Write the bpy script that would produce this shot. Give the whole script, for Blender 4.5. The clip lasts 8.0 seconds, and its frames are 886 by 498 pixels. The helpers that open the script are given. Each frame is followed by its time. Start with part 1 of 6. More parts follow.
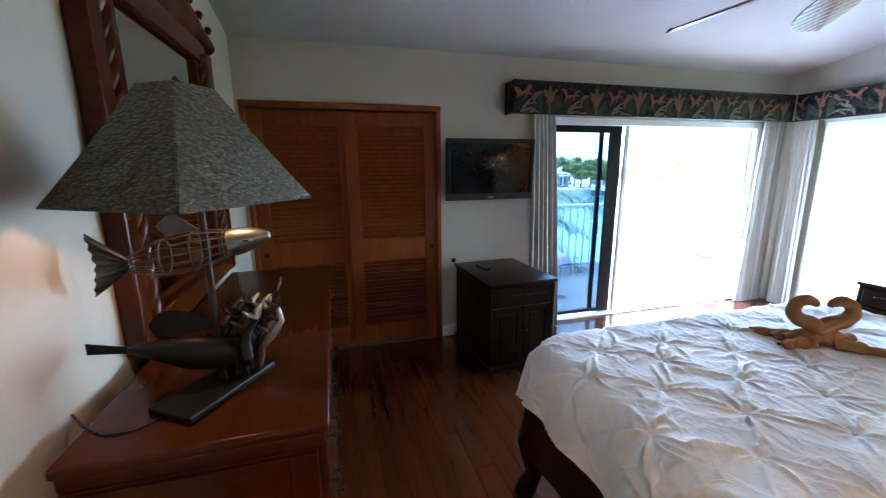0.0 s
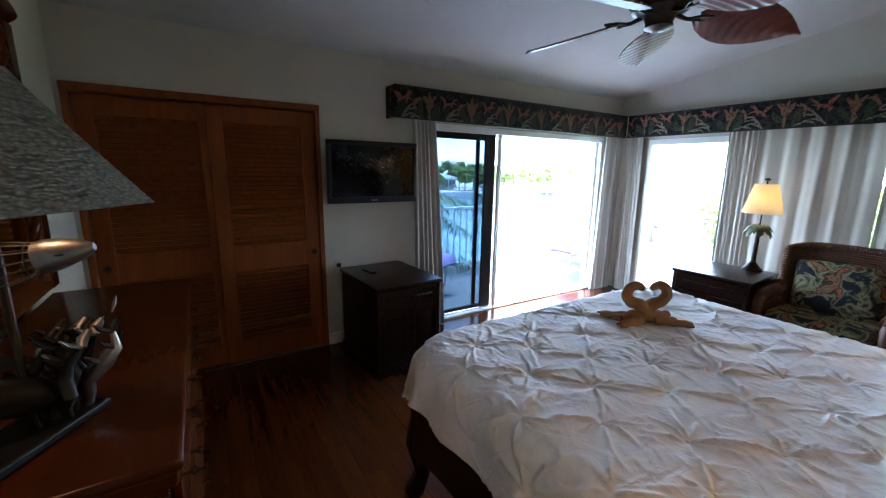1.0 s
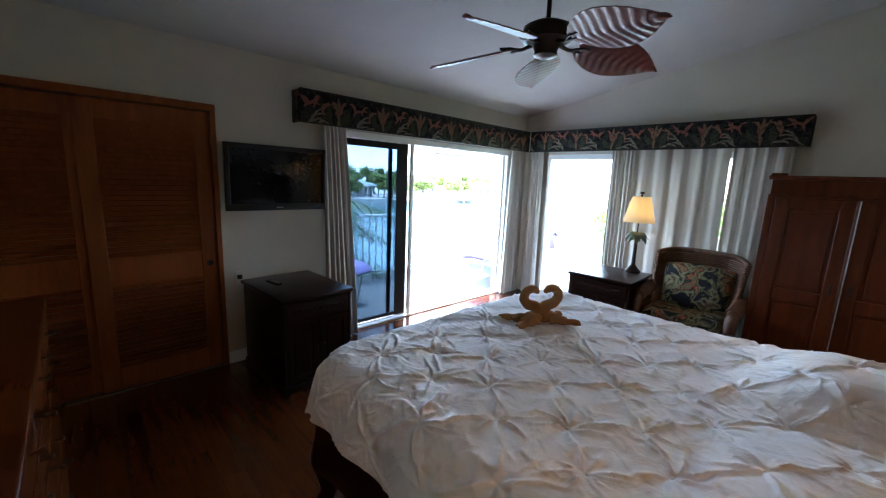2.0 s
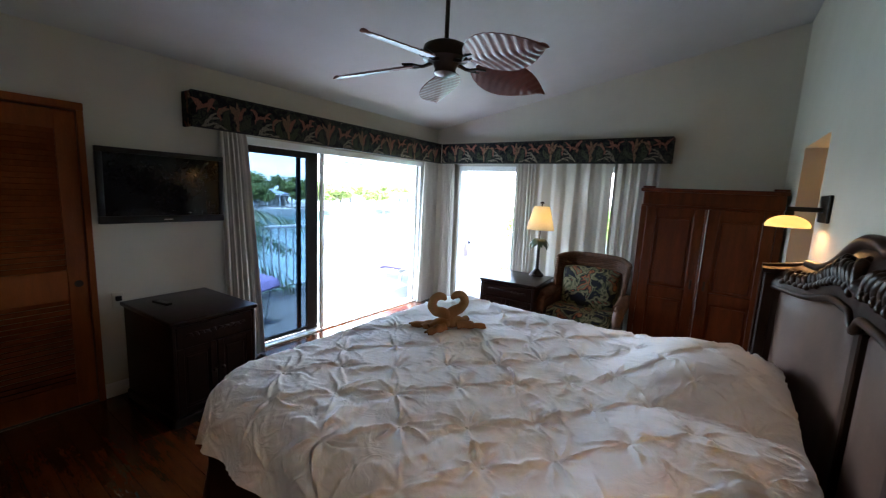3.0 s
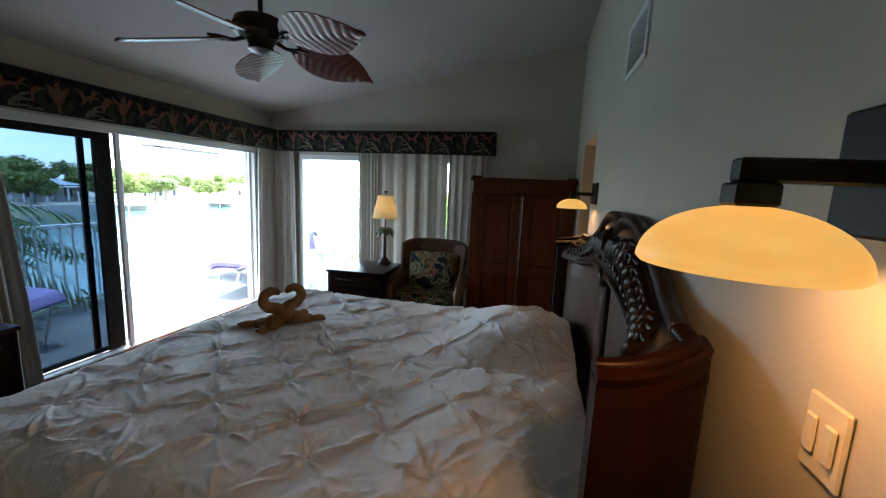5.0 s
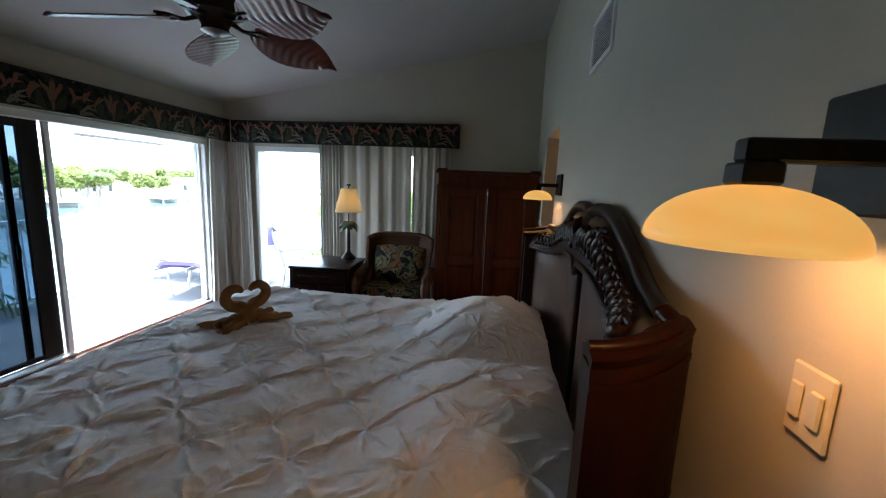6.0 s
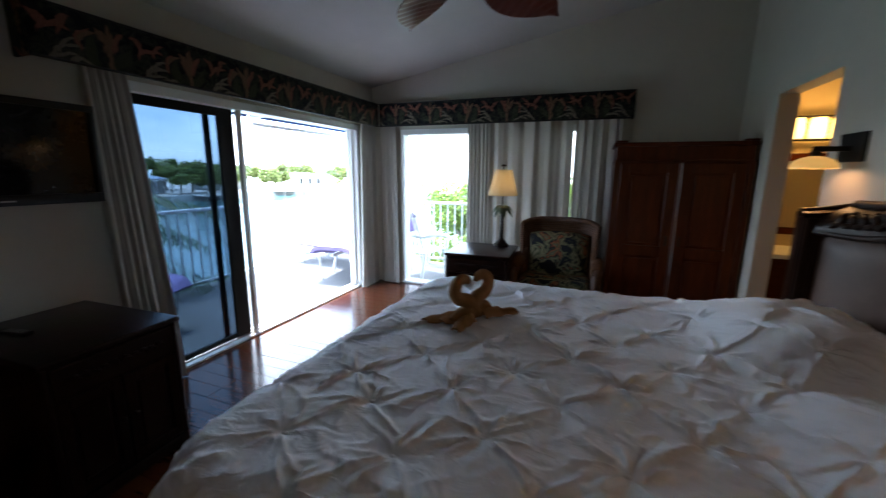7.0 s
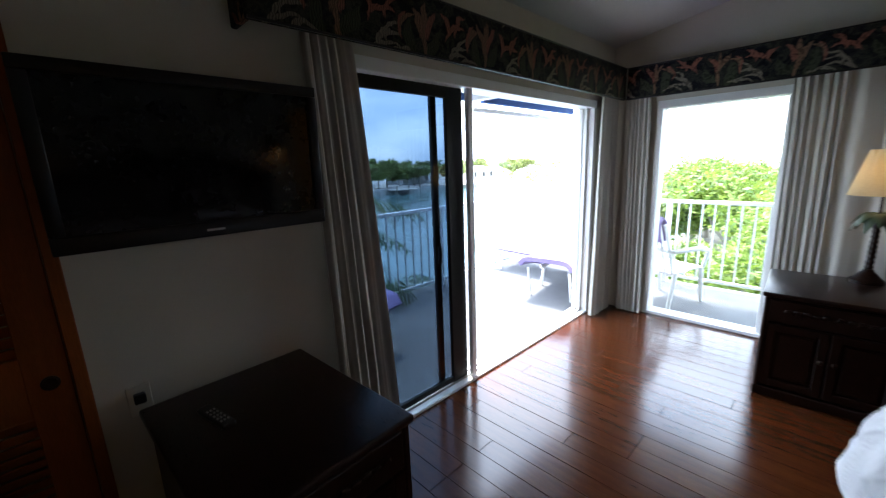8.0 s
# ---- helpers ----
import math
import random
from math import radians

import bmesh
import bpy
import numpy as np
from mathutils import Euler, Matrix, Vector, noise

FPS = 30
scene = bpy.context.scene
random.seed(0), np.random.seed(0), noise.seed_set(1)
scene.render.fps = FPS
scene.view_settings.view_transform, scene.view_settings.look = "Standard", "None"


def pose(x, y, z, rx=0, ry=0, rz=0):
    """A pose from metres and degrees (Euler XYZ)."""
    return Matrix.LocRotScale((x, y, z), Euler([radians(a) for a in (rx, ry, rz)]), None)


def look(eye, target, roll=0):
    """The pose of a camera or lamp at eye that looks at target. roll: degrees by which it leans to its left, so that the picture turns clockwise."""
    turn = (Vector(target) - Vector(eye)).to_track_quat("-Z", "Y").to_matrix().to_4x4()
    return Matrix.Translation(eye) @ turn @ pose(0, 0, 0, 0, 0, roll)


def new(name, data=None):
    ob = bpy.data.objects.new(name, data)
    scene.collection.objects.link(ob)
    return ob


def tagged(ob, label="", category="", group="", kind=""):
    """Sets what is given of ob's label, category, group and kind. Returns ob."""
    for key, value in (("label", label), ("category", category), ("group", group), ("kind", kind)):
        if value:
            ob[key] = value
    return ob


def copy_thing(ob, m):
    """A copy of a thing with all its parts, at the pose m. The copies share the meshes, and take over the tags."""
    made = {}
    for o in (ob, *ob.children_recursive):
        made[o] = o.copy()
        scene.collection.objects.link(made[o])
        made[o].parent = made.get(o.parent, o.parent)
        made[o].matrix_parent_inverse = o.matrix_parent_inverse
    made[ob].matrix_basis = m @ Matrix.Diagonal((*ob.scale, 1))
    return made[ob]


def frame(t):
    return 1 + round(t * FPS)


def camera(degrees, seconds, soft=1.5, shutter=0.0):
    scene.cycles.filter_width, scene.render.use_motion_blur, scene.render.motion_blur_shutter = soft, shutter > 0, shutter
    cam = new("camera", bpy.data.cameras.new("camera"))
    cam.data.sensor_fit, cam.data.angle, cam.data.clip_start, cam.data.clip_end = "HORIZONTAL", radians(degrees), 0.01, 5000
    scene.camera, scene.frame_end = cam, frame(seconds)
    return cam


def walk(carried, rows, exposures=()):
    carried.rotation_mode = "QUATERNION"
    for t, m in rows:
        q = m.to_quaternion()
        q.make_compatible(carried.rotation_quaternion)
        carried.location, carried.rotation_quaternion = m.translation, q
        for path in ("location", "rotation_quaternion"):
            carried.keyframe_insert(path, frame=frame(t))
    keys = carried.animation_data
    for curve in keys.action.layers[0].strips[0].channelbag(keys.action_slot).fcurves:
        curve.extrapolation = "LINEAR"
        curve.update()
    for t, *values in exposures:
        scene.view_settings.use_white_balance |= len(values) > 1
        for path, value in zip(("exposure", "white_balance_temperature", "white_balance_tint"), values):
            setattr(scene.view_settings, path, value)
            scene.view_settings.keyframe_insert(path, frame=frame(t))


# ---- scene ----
cam = camera(97.3, 8.0, soft=1.2, shutter=0.2)
PATH = [
    (0, (0.218, -0.034, 1.619), (0.747, 1.849, 1.201), -0.4),
    (0.5, (0.239, -0.037, 1.626), (1.06, 1.738, 1.208), 0.1),
    (1, (0.258, -0.052, 1.626), (1.294, 1.61, 1.222), 1.0),
    (1.5, (0.282, -0.081, 1.632), (1.488, 1.467, 1.247), 1.9),
    (3, (0.329, -0.192, 1.65), (1.958, 0.932, 1.36), 2.8),
    (3.5, (0.341, -0.235, 1.644), (2.076, 0.721, 1.373), 2.7),
    (4, (0.349, -0.276, 1.646), (2.171, 0.502, 1.371), 2.5),
    (4.5, (0.355, -0.302, 1.642), (2.237, 0.311, 1.357), 2.4),
    (5, (0.358, -0.317, 1.637), (2.279, 0.149, 1.336), 2.6),
    (5.2, (0.36, -0.317, 1.636), (2.293, 0.095, 1.328), 2.8),
    (6.3, (0.363, -0.157, 1.594), (2.323, 0.085, 1.276), 2.2),
    (6.5, (0.386, -0.013, 1.565), (2.348, 0.222, 1.251), 2.2),
    (7, (0.568, 0.548, 1.512), (2.396, 1.259, 1.121), 0.6),
    (7.5, (0.815, 1.155, 1.538), (2.403, 2.288, 1.099), -0.3),
    (8, (1.185, 1.674, 1.537), (2.545, 3.077, 1.113), -2.0),
]
walk(cam, [(t, look(eye, target, roll)) for t, eye, target, roll in PATH],
     exposures=[(0.0, 5.45, 5650, 8), (0.5, 4.95, 5750, 9), (1.0, 4.55, 5850, 9), (1.5, 4.3, 5950, 9), (3.0, 4.36, 6350, 9), (4.0, 4.16, 6400, 7), (5.0, 3.45, 6450, 5), (6.5, 3.22, 6350, 9),
                (7.0, 3.05, 6250, 10), (7.5, 3.14, 6700, 12), (8.0, 3.03, 6650, 12)])

# ---- world, sun, exposure ----
world = bpy.data.worlds.new("overcast_sky")
scene.world = world
world.use_nodes = True
wn, wl = world.node_tree.nodes, world.node_tree.links
wn.clear()
w_out = wn.new("ShaderNodeOutputWorld")
w_bg = wn.new("ShaderNodeBackground")
w_sky = wn.new("ShaderNodeTexSky")
w_sky.sky_type, w_sky.sun_disc = "NISHITA", False
w_sky.sun_elevation, w_sky.sun_rotation = radians(66), radians(35)
w_co = wn.new("ShaderNodeTexCoord")
w_map = wn.new("ShaderNodeMapping")
w_map.inputs["Scale"].default_value = (2.2, 2.2, 7.0)
w_noise = wn.new("ShaderNodeTexNoise")
w_noise.inputs["Scale"].default_value, w_noise.inputs["Detail"].default_value = 1.6, 7
w_ramp = wn.new("ShaderNodeValToRGB")
w_ramp.color_ramp.elements[0].position, w_ramp.color_ramp.elements[0].color = 0.36, (2.6, 3.7, 5.4, 1)
w_ramp.color_ramp.elements[1].position, w_ramp.color_ramp.elements[1].color = 0.72, (6.4, 6.9, 7.4, 1)
w_mix = wn.new("ShaderNodeMix")
w_mix.data_type = "RGBA"
w_mix.inputs[0].default_value = 0.8
wl.new(w_co.outputs["Generated"], w_map.inputs["Vector"])
wl.new(w_map.outputs["Vector"], w_noise.inputs["Vector"])
wl.new(w_noise.outputs["Fac"], w_ramp.inputs["Fac"])
wl.new(w_sky.outputs["Color"], w_mix.inputs[6])
wl.new(w_ramp.outputs["Color"], w_mix.inputs[7])
w_sep = wn.new("ShaderNodeSeparateXYZ")
wl.new(w_co.outputs["Generated"], w_sep.inputs[0])
w_grad = wn.new("ShaderNodeMapRange")
w_grad.inputs["From Min"].default_value, w_grad.inputs["From Max"].default_value = 0.0, 1.0
w_grad.inputs["To Min"].default_value, w_grad.inputs["To Max"].default_value = 1.5, 2.2
wl.new(w_sep.outputs["Z"], w_grad.inputs["Value"])
w_mul = wn.new("ShaderNodeVectorMath")
w_mul.operation = "SCALE"
wl.new(w_mix.outputs[2], w_mul.inputs[0])
wl.new(w_grad.outputs[0], w_mul.inputs["Scale"])
wl.new(w_mul.outputs[0], w_bg.inputs["Color"])
w_bg.inputs["Strength"].default_value = 0.15
wl.new(w_bg.outputs["Background"], w_out.inputs["Surface"])

sun_data = bpy.data.lights.new("sun", "SUN")
sun_data.energy, sun_data.angle, sun_data.color = 2.5, radians(12), (1.0, 0.96, 0.9)
sun = new("sun", sun_data)
sun.matrix_world = look((0, 0, 0), (-0.25, -0.35, -1.0))


def bulb(name, place, watts, colour, radius=0.03):
    data = bpy.data.lights.new(name, "POINT")
    data.energy, data.color, data.shadow_soft_size = watts, colour, radius
    ob = new(name, data)
    ob.location = place
    return ob


WARM = (1.0, 0.55, 0.25)
bulb("sconce_bulb", (0.85, -0.535, 1.575), 0.26, (1.0, 0.50, 0.19))
bulb("sconce_bulb", (3.312, -0.535, 1.565), 0.20, WARM)
bulb("dresser_lamp_bulb", (-0.12, 1.08, 1.735), 0.20, (1.0, 0.55, 0.28))
bulb("table_lamp_bulb", (4.80, 1.50, 1.38), 0.115, (1.0, 0.64, 0.30))
bulb("bathroom_bulb", (4.95, -1.24, 1.93), 1.3, (1.0, 0.52, 0.13), 0.06)


# ---- materials ----
def shader(name):
    m = bpy.data.materials.new(name)
    m.use_nodes = True
    return m, m.node_tree.nodes, m.node_tree.links, m.node_tree.nodes["Principled BSDF"]


def add(nodes, kind, **values):
    n = nodes.new(kind)
    for k, v in values.items():
        n.inputs[k].default_value = v
    return n


def surface(name, dark, light, rough=0.5, scale=8.0, stretch=(1, 1, 1), bump=0.1, fine=60.0, metal=0.0, rvar=0.12, per_object=0.0, coat=0.0, dist=0.004, spread=(0.3, 0.7), spec=0.5):
    """Two-scale mottled surface: broad stains and fine grain in colour, roughness and relief."""
    m, n, l, p = shader(name)
    co = n.new("ShaderNodeTexCoord")
    mp = add(n, "ShaderNodeMapping", Scale=stretch)
    l.new(co.outputs["Object"], mp.inputs["Vector"])
    if per_object:
        oi = n.new("ShaderNodeObjectInfo")
        sc = n.new("ShaderNodeVectorMath")
        sc.operation = "SCALE"
        sc.inputs[0].default_value = (7.3, 3.1, 5.7)
        l.new(oi.outputs["Random"], sc.inputs["Scale"])
        l.new(sc.outputs[0], mp.inputs["Location"])
    big = add(n, "ShaderNodeTexNoise", Scale=scale, Detail=6.0, Roughness=0.6)
    small = add(n, "ShaderNodeTexNoise", Scale=fine, Detail=4.0)
    for t in (big, small):
        l.new(mp.outputs["Vector"], t.inputs["Vector"])
    mix = n.new("ShaderNodeMath")
    mix.operation = "MULTIPLY_ADD"
    mix.inputs[1].default_value = 0.35
    l.new(small.outputs["Fac"], mix.inputs[0])
    s2 = n.new("ShaderNodeMath")
    s2.operation = "MULTIPLY"
    s2.inputs[1].default_value = 0.65
    l.new(big.outputs["Fac"], s2.inputs[0])
    l.new(s2.outputs[0], mix.inputs[2])
    ramp = n.new("ShaderNodeValToRGB")
    ramp.color_ramp.elements[0].position, ramp.color_ramp.elements[0].color = spread[0], (*dark, 1)
    ramp.color_ramp.elements[1].position, ramp.color_ramp.elements[1].color = spread[1], (*light, 1)
    l.new(mix.outputs[0], ramp.inputs["Fac"])
    colour = ramp.outputs["Color"]
    if per_object:
        hs = n.new("ShaderNodeHueSaturation")
        mr = add(n, "ShaderNodeMapRange", **{"To Min": 1 - per_object, "To Max": 1 + per_object})
        l.new(oi.outputs["Random"], mr.inputs["Value"])
        l.new(mr.outputs[0], hs.inputs["Value"])
        l.new(colour, hs.inputs["Color"])
        colour = hs.outputs["Color"]
    l.new(colour, p.inputs["Base Color"])
    rr = add(n, "ShaderNodeMapRange", **{"To Min": max(0.02, rough - rvar), "To Max": min(1, rough + rvar)})
    l.new(small.outputs["Fac"], rr.inputs["Value"])
    l.new(rr.outputs[0], p.inputs["Roughness"])
    p.inputs["Metallic"].default_value = metal
    p.inputs["Coat Weight"].default_value = coat
    p.inputs["Specular IOR Level"].default_value = spec
    p.inputs["Coat Roughness"].default_value = 0.12
    if bump:
        b = add(n, "ShaderNodeBump", Strength=bump, Distance=dist)
        l.new(mix.outputs[0], b.inputs["Height"])
        l.new(b.outputs["Normal"], p.inputs["Normal"])
    return m


def glow(name, colour, strength, base=(0.9, 0.8, 0.6)):
    m, n, l, p = shader(name)
    p.inputs["Base Color"].default_value = (*base, 1)
    p.inputs["Emission Color"].default_value = (*colour, 1)
    p.inputs["Emission Strength"].default_value = strength
    p.inputs["Roughness"].default_value = 0.4
    return m


def glass(name, tint, rough=0.0, gloss=0.06):
    """A thin pane: tinted see-through with a weak mirror."""
    m, n, l, p = shader(name)
    out = n["Material Output"]
    tr = add(n, "ShaderNodeBsdfTransparent", Color=(*tint, 1))
    gl = add(n, "ShaderNodeBsdfGlossy", Roughness=rough)
    fr = add(n, "ShaderNodeLayerWeight", Blend=0.5)
    pw = n.new("ShaderNodeMath")
    pw.operation = "POWER"
    pw.inputs[1].default_value = 4.5
    l.new(fr.outputs["Facing"], pw.inputs[0])
    ga = add(n, "ShaderNodeMapRange", **{"To Min": 0.035, "To Max": 0.85})
    l.new(pw.outputs[0], ga.inputs["Value"])
    mx = n.new("ShaderNodeMixShader")
    l.new(ga.outputs[0], mx.inputs[0])
    l.new(tr.outputs[0], mx.inputs[1])
    l.new(gl.outputs[0], mx.inputs[2])
    l.new(mx.outputs[0], out.inputs["Surface"])
    return m


M = {}
M["wall"] = surface("wall_paint", (0.46, 0.432, 0.362), (0.52, 0.488, 0.412), 0.75, 3.0, bump=0.08, fine=160, dist=0.002)
M["ceiling"] = surface("ceiling_paint", (0.42, 0.415, 0.41), (0.47, 0.465, 0.46), 0.85, 3.0, bump=0.1, fine=140, dist=0.002)
M["white_paint"] = surface("white_trim_paint", (0.72, 0.73, 0.73), (0.80, 0.81, 0.81), 0.4, 5.0, bump=0.04, fine=90)
M["floor_wood"] = surface("floor_plank_wood", (0.042, 0.0100, 0.0028), (0.095, 0.0250, 0.0070), 0.17, 3.0, (9, 1, 9), 0.10, 22, per_object=0.16, rvar=0.05, coat=0.08, spec=0.38)
M["gap"] = surface("floor_joint", (0.02, 0.008, 0.004), (0.03, 0.012, 0.006), 0.8, 10)
M["closet_wood"] = surface("closet_wood", (0.165, 0.042, 0.010), (0.29, 0.078, 0.018), 0.42, 3.0, (7, 7, 0.8), 0.1, 40, rvar=0.08, per_object=0.08, spec=0.15)
M["cherry"] = surface("cherry_wood", (0.036, 0.0080, 0.0021), (0.088, 0.0205, 0.0050), 0.22, 2.4, (1, 9, 9), 0.02, 14, rvar=0.03, spec=0.16, spread=(0.2, 0.85))
M["armoire_wood"] = surface("armoire_wood", (0.034, 0.0068, 0.0018), (0.105, 0.023, 0.0055), 0.36, 3.0, (6, 6, 0.8), 0.08, 40, rvar=0.08, spec=0.2)
M["dark_wood"] = surface("dark_wood", (0.011, 0.0048, 0.0026), (0.036, 0.0155, 0.009), 0.36, 4.0, (5, 5, 1), 0.12, 50, rvar=0.1, spec=0.2)
M["post_wood"] = surface("reddish_post_wood", (0.007, 0.0016, 0.0006), (0.028, 0.0062, 0.0019), 0.36, 3.0, (6, 6, 0.8), 0.08, 40, rvar=0.08, spec=0.14)
M["espresso"] = surface("espresso_wood", (0.006, 0.0022, 0.0013), (0.020, 0.0072, 0.0042), 0.30, 4.0, (5, 1, 5), 0.08, 50, rvar=0.08, spec=0.2)
M["leather"] = surface("brown_leather", (0.050, 0.026, 0.018), (0.130, 0.074, 0.050), 0.42, 6.0, bump=0.5, fine=180, rvar=0.1, dist=0.003, spec=0.3)
M["black"] = surface("black_plastic", (0.005, 0.005, 0.006), (0.009, 0.009, 0.010), 0.35, 6.0, bump=0.02, spec=0.25)
M["black_metal"] = surface("black_metal", (0.006, 0.006, 0.006), (0.015, 0.014, 0.013), 0.45, 12.0, bump=0.2, metal=0.1, spec=0.18)
M["bronze"] = surface("bronze_metal", (0.02, 0.012, 0.008), (0.05, 0.032, 0.022), 0.38, 10.0, bump=0.1, metal=0.7)
M["steel"] = surface("worn_steel", (0.18, 0.17, 0.16), (0.42, 0.41, 0.40), 0.38, 14.0, bump=0.15, metal=0.9)
M["dull_steel"] = surface("dull_steel", (0.05, 0.052, 0.05), (0.13, 0.13, 0.125), 0.5, 14.0, bump=0.2, metal=0.8)
M["sheet"] = surface("white_cotton", (0.83, 0.84, 0.86), (0.88, 0.89, 0.91), 0.8, 6.0, bump=0.12, fine=300, dist=0.002)
# fine creases of unpressed cotton
nodes, links = M["sheet"].node_tree.nodes, M["sheet"].node_tree.links
place = nodes.new("ShaderNodeTexCoord")
crease = add(nodes, "ShaderNodeTexNoise", Scale=11.0, Detail=3.0, Roughness=0.55, Distortion=1.3)
fold = nodes.new("ShaderNodeMath")
fold.operation = "SUBTRACT"
fold.inputs[1].default_value = 0.5
ridge_up = nodes.new("ShaderNodeMath")
ridge_up.operation = "ABSOLUTE"
sharp = add(nodes, "ShaderNodeMapRange", **{"From Min": 0.0, "From Max": 0.12, "To Min": 1.0, "To Max": 0.0})
crumple = add(nodes, "ShaderNodeBump", Strength=0.24, Distance=0.005)
links.new(place.outputs["Object"], crease.inputs["Vector"])
links.new(crease.outputs["Fac"], fold.inputs[0])
links.new(fold.outputs[0], ridge_up.inputs[0])
links.new(ridge_up.outputs[0], sharp.inputs["Value"])
links.new(sharp.outputs[0], crumple.inputs["Height"])
weave = [q for q in nodes if q.bl_idname == "ShaderNodeBump" and q != crumple][0]
links.new(crumple.outputs["Normal"], weave.inputs["Normal"])
M["towel"] = surface("tan_terry_towel", (0.235, 0.112, 0.038), (0.38, 0.195, 0.074), 0.95, 12.0, bump=0.6, fine=220, dist=0.006)
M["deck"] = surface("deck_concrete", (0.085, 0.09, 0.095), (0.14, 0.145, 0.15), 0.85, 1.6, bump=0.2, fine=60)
M["concrete"] = surface("seawall_concrete", (0.32, 0.30, 0.27), (0.46, 0.44, 0.40), 0.85, 2.0, bump=0.2, fine=40)
M["lavender"] = surface("lavender_cushion", (0.17, 0.13, 0.30), (0.25, 0.20, 0.42), 0.85, 9.0, bump=0.2, fine=160)
M["awning"] = surface("blue_awning_canvas", (0.02, 0.07, 0.22), (0.035, 0.10, 0.30), 0.8, 6.0, bump=0.1)
M["screen"] = surface("tv_screen", (0.003, 0.003, 0.004), (0.005, 0.005, 0.006), 0.07, 3.0, bump=0.0, rvar=0.015, spec=0.16)
M["amber_glass"] = glow("lit_amber_glass", (1.0, 0.58, 0.20), 0.052, (0.66, 0.46, 0.22))
nodes, links = M["amber_glass"].node_tree.nodes, M["amber_glass"].node_tree.links
cloudy = add(nodes, "ShaderNodeTexNoise", Scale=5.0, Detail=3.0)
amber = nodes.new("ShaderNodeValToRGB")
amber.color_ramp.elements[0].position, amber.color_ramp.elements[0].color = 0.35, (1.0, 0.72, 0.21, 1)
amber.color_ramp.elements[1].position, amber.color_ramp.elements[1].color = 0.65, (1.0, 0.58, 0.145, 1)
links.new(cloudy.outputs["Fac"], amber.inputs["Fac"])
links.new(amber.outputs["Color"], nodes["Principled BSDF"].inputs["Emission Color"])
an_, al_ = M["amber_glass"].node_tree.nodes, M["amber_glass"].node_tree.links
a_tr = add(an_, "ShaderNodeBsdfTranslucent", Color=(0.92, 0.72, 0.46, 1))
a_mx = add(an_, "ShaderNodeMixShader", Fac=0.14)
al_.new(an_["Principled BSDF"].outputs[0], a_mx.inputs[1])
al_.new(a_tr.outputs[0], a_mx.inputs[2])
al_.new(a_mx.outputs[0], an_["Material Output"].inputs["Surface"])
M["bath_glass"] = glow("lit_vanity_glass", (1.0, 0.56, 0.14), 0.55)
M["bath_wall"] = surface("bathroom_wall", (0.62, 0.50, 0.30), (0.68, 0.56, 0.35), 0.7, 3.0, bump=0.05)
M["tinted"] = glass("tinted_glass", (0.20, 0.255, 0.31))
M["clear"] = glass("clear_glass", (0.95, 0.965, 0.965))
mm, mn, ml, mp_ = shader("mirror_silver")
mp_.inputs["Metallic"].default_value, mp_.inputs["Roughness"].default_value = 1.0, 0.02
mp_.inputs["Base Color"].default_value = (0.86, 0.88, 0.87, 1)
M["mirror"] = mm


# ---- building helpers ----
def box(bm, x0, y0, z0, x1, y1, z1, bevel=0.0, seg=1):
    r = bmesh.ops.create_cube(bm, size=1.0)
    vs = r["verts"]
    for v in vs:
        v.co = ((x0 + x1) / 2 + v.co.x * (x1 - x0), (y0 + y1) / 2 + v.co.y * (y1 - y0), (z0 + z1) / 2 + v.co.z * (z1 - z0))
    if bevel:
        es = list({e for v in vs for e in v.link_edges})
        bmesh.ops.bevel(bm, geom=es, offset=bevel, segments=seg, affect="EDGES", profile=0.5)
    return bm


def boxed(x0, y0, z0, x1, y1, z1, bevel=0.0, seg=1):
    return box(bmesh.new(), x0, y0, z0, x1, y1, z1, bevel, seg)


def lathe(bm, profile, n=24, at=(0, 0, 0)):
    """Turns (radius, height) pairs round the z axis."""
    rings = []
    for r, z in profile:
        rings.append([bm.verts.new((at[0] + max(r, 0.0004) * math.cos(2 * math.pi * i / n), at[1] + max(r, 0.0004) * math.sin(2 * math.pi * i / n), at[2] + z)) for i in range(n)])
    for a, b in zip(rings, rings[1:]):
        for i in range(n):
            bm.faces.new((a[i], a[(i + 1) % n], b[(i + 1) % n], b[i]))
    bm.faces.new(rings[-1])
    bm.faces.new(rings[0][::-1])
    return bm


def tube(bm, points, radii, n=8, flat=1.0):
    """A round bar along points; radii one number or one for each point."""
    pts = [Vector(p) for p in points]
    if not isinstance(radii, (list, tuple)):
        radii = [radii] * len(pts)
    rings, up = [], Vector((0, 0, 1))
    for i, p in enumerate(pts):
        d = (pts[min(i + 1, len(pts) - 1)] - pts[max(i - 1, 0)]).normalized()
        if abs(d.dot(up)) > 0.95:
            up = Vector((1, 0, 0)) if abs(d.x) < 0.9 else Vector((0, 1, 0))
        side = d.cross(up).normalized()
        up = side.cross(d).normalized()
        rings.append([bm.verts.new(p + (side * math.cos(2 * math.pi * k / n) + up * flat * math.sin(2 * math.pi * k / n)) * radii[i]) for k in range(n)])
    for a, b in zip(rings, rings[1:]):
        for k in range(n):
            bm.faces.new((a[k], a[(k + 1) % n], b[(k + 1) % n], b[k]))
    bm.faces.new(rings[0][::-1])
    bm.faces.new(rings[-1])
    return bm


